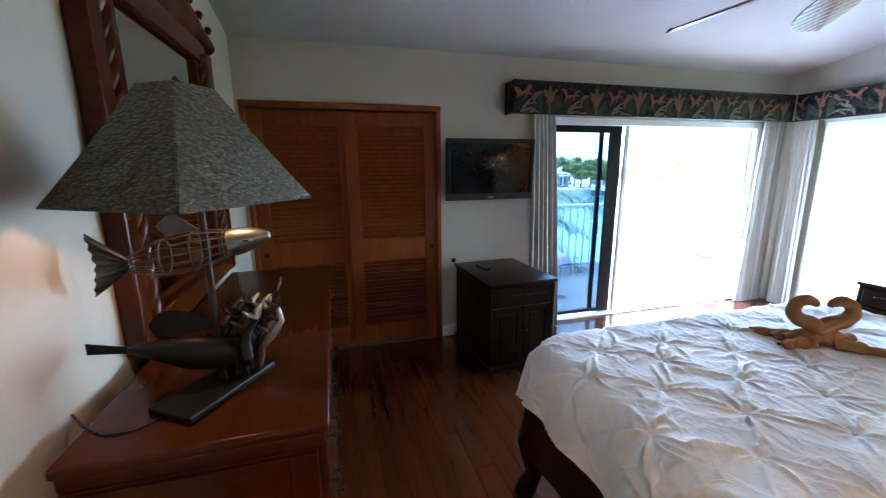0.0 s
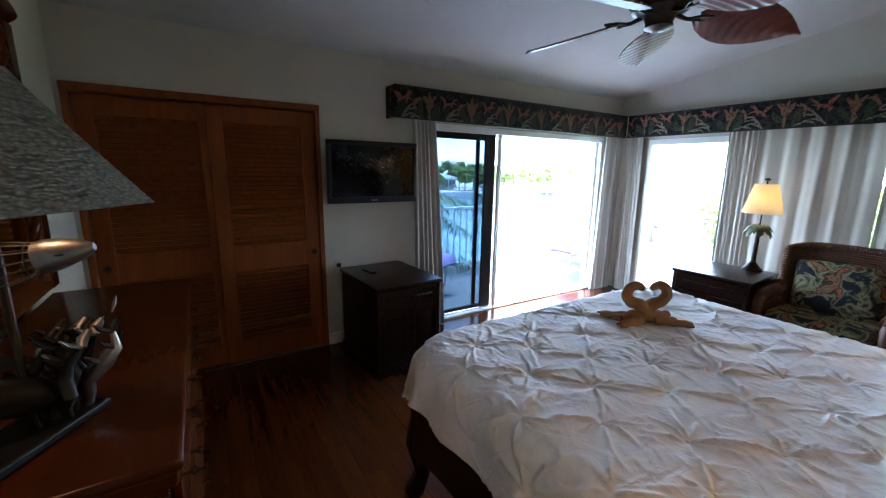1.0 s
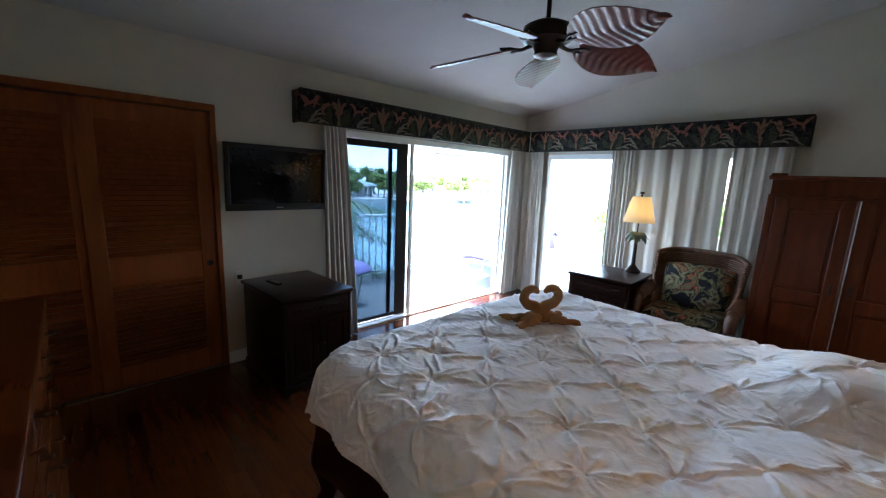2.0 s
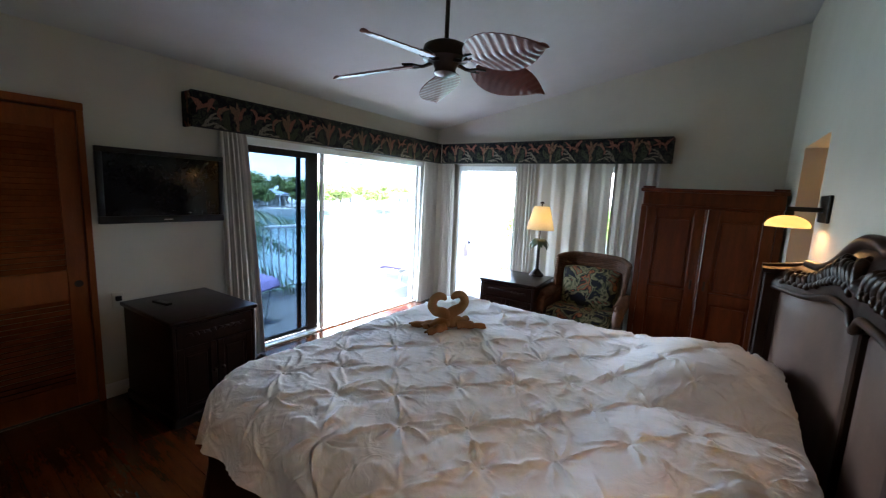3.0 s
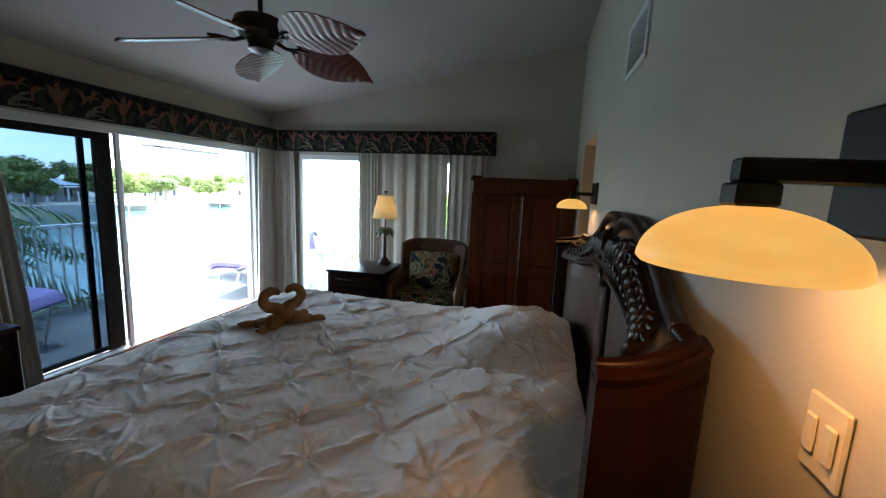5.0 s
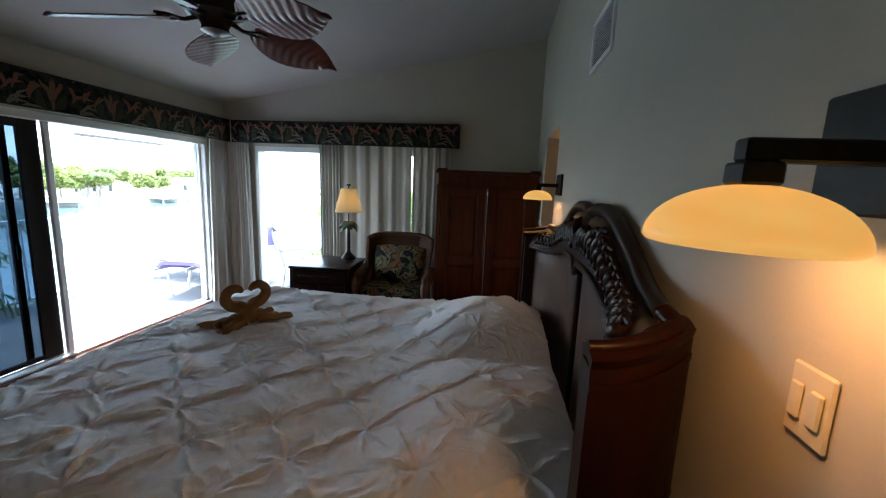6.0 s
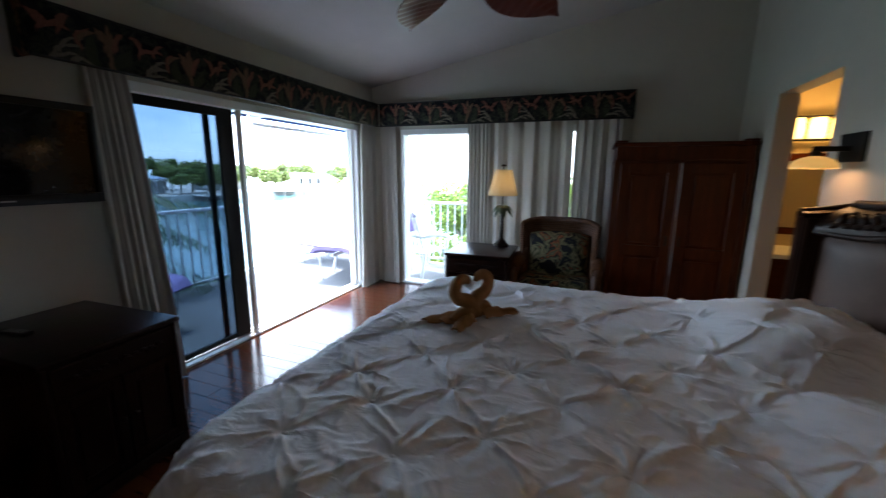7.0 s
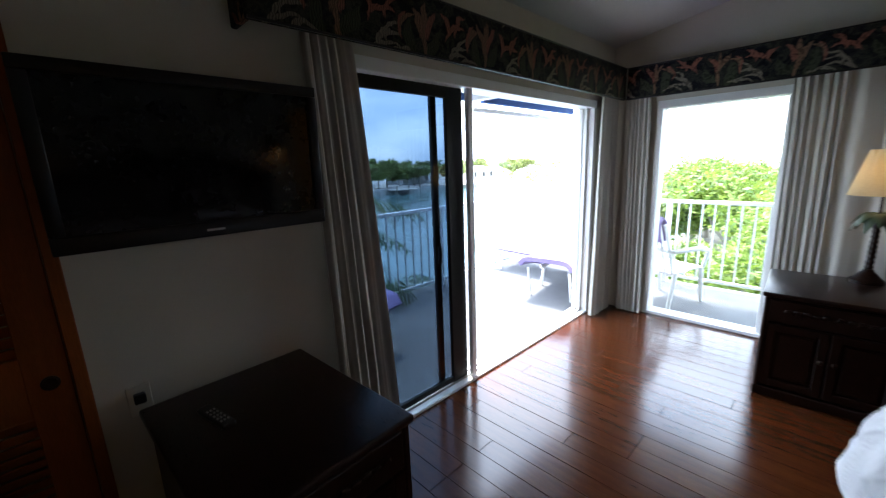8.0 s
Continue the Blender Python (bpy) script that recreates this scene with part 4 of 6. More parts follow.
def crest_face(u, v):
    s = -1 + 2 * u
    a, b = lip_z(s) - 0.01, top_z(s)
    cove = v ** 1.5
    end = max(0.0, (abs(s) - 0.86) / 0.14)
    y = lip_y(s) - crest_deep(s) * cove + 0.012 * math.sin(math.pi * v) * (1 - end)
    return (s * (HBW - 0.035 - 0.095 * v), y, a + (b - a) * (v ** 0.85))


head = part("headboard", sheet(crest_face, 120, 16, -0.02), M["dark_wood"], bed, "dark carved headboard with scrolled crest", smooth=True)


def ridge(fz, fy, reach, inset=0.0):
    return [(s * (HBW - inset), fy(s), fz(s)) for s in [(-1 + i / 50) * reach for i in range(101)]]


part("top_roll", tube(bmesh.new(), ridge(top_z, lambda s: lip_y(s) - crest_deep(s) + 0.010, 0.965, 0.105), [0.027 - 0.006 * abs(i / 50 - 1) ** 3 for i in range(101)], 10), M["dark_wood"], head, smooth=True)
part("lip_moulding", tube(bmesh.new(), ridge(lip_z, lambda s: lip_y(s) + 0.004, 0.93), 0.015, 8), M["dark_wood"], head, smooth=True)
part("back_panel", boxed(-HBW + 0.175, -0.175, 0.30, HBW - 0.175, -0.150, 1.22), M["dark_wood"], head)
for s in (-1, 1):
    def leather(u, v, s=s):
        q = 0.035 + u * (HBW - 0.105)
        edge = min(u, 1 - u, v, 1 - v)
        puff = 0.022 * min(1.0, edge * 9) ** 0.5
        t = lip_z(q / HBW) - 0.014
        return (s * q, lip_y(q / HBW) - 0.032 + puff, 0.46 + (t - 0.46) * v)
    part("leather_panel", sheet(leather, 40, 24, -0.02 * s), M["leather"], head, "brown leather upholstered panel", smooth=True)
    # deep end post whose outer face curves in towards the wall, under a reddish cap rail
    def post_plan(t):
        return 0.062 - 0.212 * t, 0.098 * t ** 2.1

    def post_height(t):
        return 1.318 + 0.042 * t ** 1.7

    def post_top(u, v, s=s):
        y, turn_in = post_plan(u)
        return (s * (HBW - turn_in + 0.008 - 0.088 * v), y, post_height(u) + 0.004 + 0.012 * math.sin(math.pi * v))
    part("post_cap", sheet(post_top, 24, 8, -0.024 * s), M["post_wood"], head, "reddish brown post cap rail", smooth=True)
    run = [(s * 0.955 * (HBW - 0.105), lip_y(0.955) - crest_deep(0.955) + 0.010, top_z(0.955))]
    for k in range(15):
        t = 0.86 * (1 - k / 14)
        y, turn_in = post_plan(t)
        run.append((s * (HBW - turn_in - 0.030), y, post_height(t) + 0.014))
    part("cap_roll", tube(bmesh.new(), run, [0.021 - 0.0004 * k for k in range(16)], 10), M["post_wood"], head, "rounded roll along the post top", smooth=True)
    for deep, za, zb, name in ((0.070, 0.0, -0.016, "end_post"), (0.004, -0.060, -0.046, "post_bead"), (0.004, -0.36, -0.350, "post_bead")):
        bm = bmesh.new()
        rings = []
        for k in range(17):
            y, turn_in = post_plan(k / 16)
            xo = HBW - turn_in + (0.0 if name == "end_post" else 0.004)
            top = post_height(k / 16)
            z0_ = 0.0 if name == "end_post" else top + za
            rings.append([bm.verts.new((s * x, y, z)) for x, z in ((xo, z0_), (xo, top + zb), (xo - deep, top + zb), (xo - deep, z0_))])
        for a, b in zip(rings, rings[1:]):
            for k in range(4):
                bm.faces.new((a[k], a[(k + 1) % 4], b[(k + 1) % 4], b[k]))
        bm.faces.new(rings[0][::-1])
        bm.faces.new(rings[-1])
        part(name, bm, M["post_wood"], head, "reddish brown end post" if name == "end_post" else "", smooth=True)
    part("stile", boxed(min(s * (HBW - 0.085), s * (HBW - 0.066)), 0.0, 0.40, max(s * (HBW - 0.085), s * (HBW - 0.066)), 0.052, 1.30, 0.005), M["dark_wood"], head)
part("centre_stile", boxed(-0.030, -0.150, 0.40, 0.030, -0.112, lip_z(0), 0.006), M["dark_wood"], head)
leaf_rng = random.Random(12)


def crest_at(s, v):
    return Vector(crest_face((s + 1) / 2, v))


def scroll(s0, v0, ds, dv, curl, r):
    """An acanthus lobe lying on the crest: a stem that ends in a curl."""
    pts, rad = [], []
    for k in range(11):
        t = k / 10
        a = curl * t * t * 3.6
        s = s0 + ds * t + 0.018 * math.sin(a) * t
        v = min(0.97, max(0.03, v0 + dv * t + 0.10 * (1 - math.cos(a)) * t * (-1 if dv > 0 else 1)))
        q = crest_at(s, v) + Vector((0, 0.003 + 0.010 * math.sin(math.pi * t), 0))
        pts.append(q)
        rad.append(r * (0.35 + 0.75 * math.sin(math.pi * (0.12 + 0.8 * t))))
    return tube(bmesh.new(), pts, rad, 8)


for s in (-1, 1):
    for i in range(16):
        q = 0.045 + i * 0.054
        k = leaf_rng.uniform(0.85, 1.2)
        part("carved_leaf", scroll(s * q, 0.30, s * 0.055 * k, 0.56 * k, s * leaf_rng.uniform(0.7, 1.1), 0.0185), M["dark_wood"], head, smooth=True)
        part("carved_leaf", scroll(s * (q + 0.012), 0.42, s * 0.042, -0.30 * k, -s * leaf_rng.uniform(0.6, 1.0), 0.012), M["dark_wood"], head, smooth=True)
        if i > 3:
            part("carved_leaf", scroll(s * (q - 0.01), 0.52, s * 0.060, 0.40 * k, -s * 0.9, 0.013), M["dark_wood"], head, smooth=True)
rosette = part("rosette", lathe(bmesh.new(), [(0.045, 0), (0.04, 0.018), (0.025, 0.022), (0.018, 0.034), (0.004, 0.038)], 16), M["dark_wood"], head, smooth=True)
rosette.matrix_basis = pose(0, -0.112, 1.41, -80, 0, 0)
FY = 1.95                     # local y of the foot
for s in (-1, 1):
    def rail(u, v, s=s):
        z = 0.60 - (0.60 - 0.34 + 0.07 * (2 * u - 1) ** 4) * v
        return (s * 0.965 - 0.085, 0.05 + (FY - 0.08) * u, z)
    part("side_rail", sheet(rail, 30, 4, 0.035 * s), M["dark_wood"], bed, smooth=True)
    bm = bmesh.new()
    tube(bm, [(s * 0.93 - 0.085, FY - 0.03, 0.62), (s * 0.935 - 0.085, FY - 0.02, 0.45), (s * 0.945 - 0.085, FY, 0.30), (s * 0.93 - 0.085, FY - 0.02, 0.14), (s * 0.955 - 0.085, FY + 0.02, 0.0)], [0.05, 0.055, 0.065, 0.04, 0.05], 12)
    part("leg", bm, M["dark_wood"], bed, smooth=True)


def foot(u, v):
    z = 0.63 - (0.63 - 0.32 - 0.07 * math.cos((u - 0.5) * 2 * math.pi)) * v
    return (-0.99 + 1.81 * u, FY + 0.012, z)


part("footboard", sheet(foot, 40, 4, 0.04), M["dark_wood"], bed, smooth=True)
part("slat_base", boxed(-1.02, 0.06, 0.36, 0.84, FY - 0.03, 0.40), M["dark_wood"], bed)
ma = thing("mattress", (1.98, 0.48, 0.40), 0, "white mattress mostly hidden under the comforter", "mattress")
part("cover", boxed(-0.86, -0.90, 0.0, 0.88, 0.92, 0.395, 0.05, 3), M["sheet"], ma, smooth=True)

# ---- comforter with gathered tufts ----
CX0, CX1, CY0, CY1, CZ, CR, RC = 1.10, 2.87, -0.51, 1.42, 0.842, 0.125, 0.15
tufts = []
for i in range(-4, 14):
    for j in range(-9, 9):
        if (i + j) % 2 == 0:
            tr = random.Random(i * 101 + j)
            tufts.append((1.27 + 0.18 * i + tr.uniform(-0.022, 0.022), 0.60 + 0.167 * j + tr.uniform(-0.022, 0.022), tr.uniform(0, 6.28), tr.choice((6, 7, 8, 9)), tr.uniform(0.75, 1.3)))


RX0, RY0, RSTEP = 0.76, -0.60, 0.0045
GX, GY = np.meshgrid(np.arange(RX0, 3.24, RSTEP), np.arange(RY0, 1.84, RSTEP), indexing="ij")


def value_noise(x, y, size, seed):
    """Smooth noise between -1 and 1 with lumps of the given size, over whole arrays."""
    lattice = np.random.RandomState(seed).uniform(-1, 1, (128, 128))
    fx, fy = x / size + 40.0, y / size + 40.0
    ix, iy = np.floor(fx).astype(int), np.floor(fy).astype(int)
    fx, fy = fx - ix, fy - iy
    fx, fy = fx * fx * (3 - 2 * fx), fy * fy * (3 - 2 * fy)
    a, b = lattice[ix % 128, iy % 128], lattice[(ix + 1) % 128, iy % 128]
    c, d = lattice[ix % 128, (iy + 1) % 128], lattice[(ix + 1) % 128, (iy + 1) % 128]
    return (a * (1 - fx) + b * fx) * (1 - fy) + (c * (1 - fx) + d * fx) * fy


def window(x, y, reach):
    i0, i1 = int((x - reach - RX0) / RSTEP), int((x + reach - RX0) / RSTEP) + 2
    j0, j1 = int((y - reach - RY0) / RSTEP), int((y + reach - RY0) / RSTEP) + 2
    return slice(max(0, i0), max(0, i1)), slice(max(0, j0), max(0, j1))


def cloth_relief():
    """Puffs between pinched tufts, lopsided folds running out of each tuft, and short crinkles."""
    wx = GX + 0.012 * value_noise(GX, GY, 0.10, 1) + 0.004 * value_noise(GX, GY, 0.035, 2)
    wy = GY + 0.012 * value_noise(GX, GY, 0.10, 3) + 0.004 * value_noise(GX, GY, 0.035, 4)
    height = 0.006 * value_noise(GX, GY, 0.42, 5) + 0.0015 * value_noise(GX, GY, 0.10, 6)
    near = np.full(GX.shape, 9.0)
    folds = np.zeros(GX.shape)
    fold_rng = random.Random(8)
    for tx, ty, spin, _, strength in tufts:
        w = window(tx, ty, 0.27)
        dx, dy = GX[w] - tx, GY[w] - ty
        near[w] = np.minimum(near[w], np.hypot(dx, dy))
        ways = [math.atan2(b * 0.167, a * 0.18) + fold_rng.uniform(-0.16, 0.16) for a in (-1, 1) for b in (-1, 1)]
        ways += [spin + k * 1.27 + fold_rng.uniform(-0.4, 0.4) for k in range(fold_rng.choice((4, 5, 6)))]
        for k, way in enumerate(ways):
            c, d = math.cos(way), math.sin(way)
            qx, qy = wx[w] - tx, wy[w] - ty
            along, lat = qx * c + qy * d, -qx * d + qy * c
            curve = fold_rng.uniform(-1.8, 1.8)
            lat = (lat - curve * along * along) * fold_rng.choice((-1, 1))
            reach = fold_rng.uniform(0.10, 0.17) if k < 4 else fold_rng.uniform(0.06, 0.13)
            tall = (0.0128 if k < 4 else 0.0108) * strength * fold_rng.uniform(0.55, 1.15)
            s_ = np.maximum(along, 0)
            steep, gentle = 0.0055 + 0.018 * s_, 0.0075 + 0.035 * s_
            across = np.where(lat > 0, np.exp(-(lat / steep) ** 2), np.exp(-np.abs(lat) / gentle))
            rise = np.clip(along / 0.035, 0, 1) * np.exp(-(s_ / reach) ** 3)
            folds[w] = np.maximum(folds[w], tall * across * rise) + 0.25 * tall * across * rise
    height += 0.010 * (1 - np.exp(-(near / 0.055) ** 1.6)) + folds
    for _ in range(2800):
        x, y = fold_rng.uniform(RX0, 3.2), fold_rng.uniform(RY0, 1.8)
        L = fold_rng.uniform(0.025, 0.085)
        way = fold_rng.uniform(-1.5, 1.6)
        w = window(x, y, 0.16)
        c, d = math.cos(way), math.sin(way)
        qx, qy = wx[w] - x, wy[w] - y
        along, lat = qx * c + qy * d, -qx * d + qy * c
        lat = lat - fold_rng.uniform(-3, 3) * along * along
        wide = fold_rng.uniform(0.0060, 0.0100)
        across = np.where(lat > 0, np.exp(-(lat / wide) ** 2), np.exp(-np.abs(lat) / (2.6 * wide)))
        height[w] += fold_rng.uniform(0.0011, 0.0037) * across * np.exp(-(along / L) ** 4) * np.clip(near[w] / 0.05, 0, 1)
    return height - 0.008


RELIEF = cloth_relief()


def relief(x, y):
    fx = min(max((x - RX0) / RSTEP, 0), RELIEF.shape[0] - 1.001)
    fy = min(max((y - RY0) / RSTEP, 0), RELIEF.shape[1] - 1.001)
    i, j = int(fx), int(fy)
    fx, fy = fx - i, fy - j
    return float((RELIEF[i, j] * (1 - fx) + RELIEF[i + 1, j] * fx) * (1 - fy) + (RELIEF[i, j + 1] * (1 - fx) + RELIEF[i + 1, j + 1] * fx) * fy)


def pillow_rise(x, y):
    k = 0.0
    for px, wide in ((1.52, 0.44), (2.46, 0.38)):
        ax, ay = (x - px) / wide, (y + 0.25) / 0.30
        d = ax ** 4 + abs(ay) ** 3.0
        k = max(k, math.exp(-d * 1.1) * (0.55 if px < 2 else 1.0))
    return 0.125 * k


def comforter(u, v):
    dropx, dropy = 0.30, 0.34
    su = CX0 - dropx + (CX1 - CX0 + 2 * dropx) * u
    sv = CY0 - 0.02 + (CY1 - CY0 + 0.02 + dropy) * v
    ix, iy = min(max(su, CX0 + RC), CX1 - RC), min(sv, CY1 - RC)
    ax, ay = su - ix, sv - iy
    far = math.hypot(ax, ay)
    ux, uy = (ax / far, ay / far) if far > 1e-6 else (0.0, 0.0)
    d = max(0.0, far - RC)
    ox, oy = ux * d, uy * d
    hx, hy, dz_ = ix + ux * min(far, RC), iy + uy * min(far, RC), 0.0
    rel = relief(su, sv)
    nrm = Vector((0, 0, 1))
    if d > 1e-6:
        lim = 0.285
        dd_ = min(d, lim) if d < lim else lim + (d - lim) * 0.55
        ang = min(dd_ / CR, math.pi / 2 * 0.88)
        h = CR * math.sin(ang) + max(0.0, dd_ - CR * math.pi / 2 * 0.88) * 0.19
        dz_ = -(CR * (1 - math.cos(ang)) + max(0.0, dd_ - CR * math.pi / 2 * 0.88) * 0.98)
        fold = 0.012 * math.sin((su if abs(oy) > abs(ox) else sv) * 21 + 1.7 * math.sin(su * 7 + sv * 5)) * min(1, d / 0.25)
        hx, hy = hx + ux * (h + fold), hy + uy * (h + fold)
        nrm = Vector((ux * math.sin(ang), uy * math.sin(ang), math.cos(ang)))
    p = Vector((hx, hy, CZ + dz_ + pillow_rise(hx, hy) * (1 if d < 0.2 else 0.6)))
    p += nrm * rel * (1 - 0.55 * min(1.0, d / 0.2))
    # tucked in between the end posts
    free = 0.3 * min(1.0, max(0.0, (p.y + 0.425) / 0.09))
    p.x = min(BX + 0.965 + free, max(BX - 0.965 - free, p.x)) if p.y < -0.33 else p.x
    return p


cf = thing("comforter", (0, 0, 0), 0, "rumpled white comforter with gathered tufts on the bed", "comforter")
part("cloth", sheet(comforter, 440, 420, 0.014), M["sheet"], cf, smooth=True)
for k, (tx, ty, *_) in enumerate(tufts):
    if CX0 + 0.03 < tx < CX1 - 0.03 and CY0 + 0.05 < ty < CY1 - 0.03:
        tf = part("tuft", lathe(bmesh.new(), [(0.009, -0.004), (0.008, 0.001), (0.004, 0.003)], 8), M["sheet"], cf, smooth=True)
        tf.location = (tx, ty, CZ + pillow_rise(tx, ty) + relief(tx, ty))
for px in (1.50, 2.42):
    pl = thing("pillow", (px, -0.24, 0.797), 0, "white pillow tucked beneath the comforter", "pillow", "pillows on the bed")
    bm = bmesh.new()

    def pill(u, v, side):
        a, b = 2 * u - 1, 2 * v - 1
        e = max(0.0, (1 - abs(a) ** 4) * (1 - abs(b) ** 4)) ** 0.5
        return (0.37 * a * (1 - 0.05 * b * b), 0.18 * b * (1 - 0.06 * a * a), 0.06 + side * 0.055 * e)
    for side in (1, -1):
        sub = sheet(lambda u, v: pill(u, v, side), 16, 12)
        me = bpy.data.meshes.new("tmp")
        sub.to_mesh(me)
        sub.free()
        bm.from_mesh(me)
        bpy.data.meshes.remove(me)
    bmesh.ops.remove_doubles(bm, verts=bm.verts[:], dist=0.0005)
    part("case", bm, M["sheet"], pl, smooth=True)

# ---- towel swans ----
def swan(at, turn, label):
    sw = thing("towel_swan", at, turn, label, "towel", "towel swans on the bed")
    pts = [(-0.105, 0, 0.024), (-0.035, 0, 0.036), (0.035, 0, 0.044), (0.052, 0, 0.078), (0.006, 0, 0.108), (-0.050, 0, 0.126), (-0.083, 0, 0.163), (-0.068, 0, 0.204), (-0.022, 0, 0.220), (0.018, 0, 0.208), (0.030, 0, 0.190)]
    girth = [0.022, 0.040, 0.050, 0.047, 0.041, 0.037, 0.034, 0.031, 0.029, 0.024, 0.011]
    fine, rad = [], []
    for k in range(len(pts) - 1):
        a, b, c, d = pts[max(k - 1, 0)], pts[k], pts[k + 1], pts[min(k + 2, len(pts) - 1)]
        for q in range(5):
            t = q / 5
            fine.append(tuple(0.5 * (2 * b[i] + (c[i] - a[i]) * t + (2 * a[i] - 5 * b[i] + 4 * c[i] - d[i]) * t * t + (3 * b[i] - a[i] - 3 * c[i] + d[i]) * t ** 3) for i in range(3)))
            rad.append((girth[k] * (1 - t) + girth[k + 1] * t) * (1 + 0.022 * math.sin(len(fine) * 1.3)))
    fine.append(pts[-1])
    rad.append(girth[-1])
    fine, rad = [(0.76 * x, y, 0.92 * z) for x, y, z in fine], [0.80 * r for r in rad]
    part("neck", tube(bmesh.new(), fine, rad, 16), M["towel"], sw, smooth=True)
    for s, far, wide in ((-1, 0.145, 0.055), (1, 0.165, 0.075), (1, 0.12, 0.015)):
        def wing(u, v):
            x = 0.01 - far * u
            y = s * (0.018 + wide * u) + (v - 0.5) * (0.085 - 0.045 * u)
            dome = 1 - (2 * v - 1) ** 2
            return (x, y, 0.010 + (0.030 - 0.016 * u) * dome + 0.003 * math.sin(14 * u + 5 * v))
        part("wing", sheet(wing, 18, 10, 0.009), M["towel"], sw, "folded towel end lying flat", smooth=True)
    return sw


swan((2.160, 1.062, 0.846), -24, "tan towel folded into a swan with a curled neck")
swan((2.244, 1.020, 0.846), 152, "tan towel folded into a swan facing its twin")

# ---- wall sconces ----
def sconce(at):
    s = thing("wall_sconce", at, 0, "black wall sconce with a lit amber glass dome", "wall sconce", "sconces beside the bed")
    part("backplate", boxed(-0.115, 0.0, -0.075, 0.115, 0.016, 0.075, 0.004), M["black_metal"], s)
    part("arm", boxed(-0.014, 0.016, -0.019, 0.014, 0.172, 0.007, 0.003), M["black_metal"], s)
    part("cap", boxed(-0.021, 0.134, -0.044, 0.021, 0.176, -0.019, 0.003), M["black_metal"], s)
    prof = []
    for i in range(13):
        t = i / 12 * math.pi / 2
        prof.append((0.103 * math.sin(t) + 0.001, -0.043 - 0.064 * (1 - math.cos(t))))
    inner = [(r * 0.965, z - 0.004) for r, z in prof[::-1]]
    part("shade", lathe(bmesh.new(), prof + inner, 36, (0, 0.155, 0)), M["amber_glass"], s, "lit amber glass dome", smooth=True)
    return s


sconce((0.85, YS, 1.678))
copy_thing(bpy.data.objects["wall_sconce"], pose(3.312, YS, 1.656))
M["ivory"] = surface("ivory_plastic", (0.62, 0.56, 0.42), (0.70, 0.64, 0.50), 0.4, 5.0, bump=0.02)
sp = thing("switch_plate", (0.912, YS, 1.348), 0, "ivory double switch plate below the sconce", "switch plate")
part("plate", boxed(-0.036, 0, -0.052, 0.036, 0.007, 0.052, 0.003), M["ivory"], sp)
for s in (-1, 1):
    part("toggle", boxed(s * 0.017 - 0.010, 0.007, -0.026, s * 0.017 + 0.010, 0.013, 0.026, 0.003), M["ivory"], sp)

# ---- return-air vent high on the wall ----
vn = thing("air_vent", (2.39, YS, 2.335), 0, "white slatted return air vent grille", "vent")
part("frame", boxed(-0.20, 0, 0.10, 0.20, 0.012, 0.125, 0.003), M["white_paint"], vn)
part("frame", boxed(-0.20, 0, -0.125, 0.20, 0.012, -0.10, 0.003), M["white_paint"], vn)
part("frame", boxed(-0.20, 0, -0.10, -0.175, 0.012, 0.10, 0.003), M["white_paint"], vn)
part("frame", boxed(0.175, 0, -0.10, 0.20, 0.012, 0.10, 0.003), M["white_paint"], vn)
part("backing", boxed(-0.176, 0.0, -0.101, 0.176, 0.002, 0.101), M["black_metal"], vn)
slat = mesh_of("slat", boxed(-0.175, -0.001, -0.006, 0.175, 0.001, 0.006), M["white_paint"])
for i in range(16):
    o = new("slat", slat)
    o.parent = vn
    o.location, o.rotation_euler = (0, 0.007, -0.094 + i * 0.0125), (radians(40), 0, 0)

# ---- ceiling fan with leaf blades ----
FX, FYY, FZ = 2.25, 1.18, 2.375
M["blade_red"] = surface("woven_leaf_blade", (0.10, 0.026, 0.019), (0.19, 0.056, 0.040), 0.32, 5.0, (1, 1, 1), 0.15, 60, rvar=0.08)
fan = thing("ceiling_fan", (FX, FYY, FZ), 0, "ceiling fan with five reddish carved leaf blades", "ceiling fan")
cz = ceil_z(FYY) - FZ
part("canopy", lathe(bmesh.new(), [(0.072, cz + 0.012), (0.070, cz - 0.03), (0.045, cz - 0.065), (0.016, cz - 0.075)], 24), M["bronze"], fan, smooth=True)
part("rod", tube(bmesh.new(), [(0, 0, 0.10), (0, 0, cz - 0.05)], 0.013, 12), M["bronze"], fan, smooth=True)
part("motor", lathe(bmesh.new(), [(0.025, 0.112), (0.09, 0.105), (0.125, 0.088), (0.135, 0.05), (0.128, 0.018), (0.075, 0.0), (0.06, -0.035), (0.065, -0.055), (0.03, -0.07)], 32), M["bronze"], fan, smooth=True)
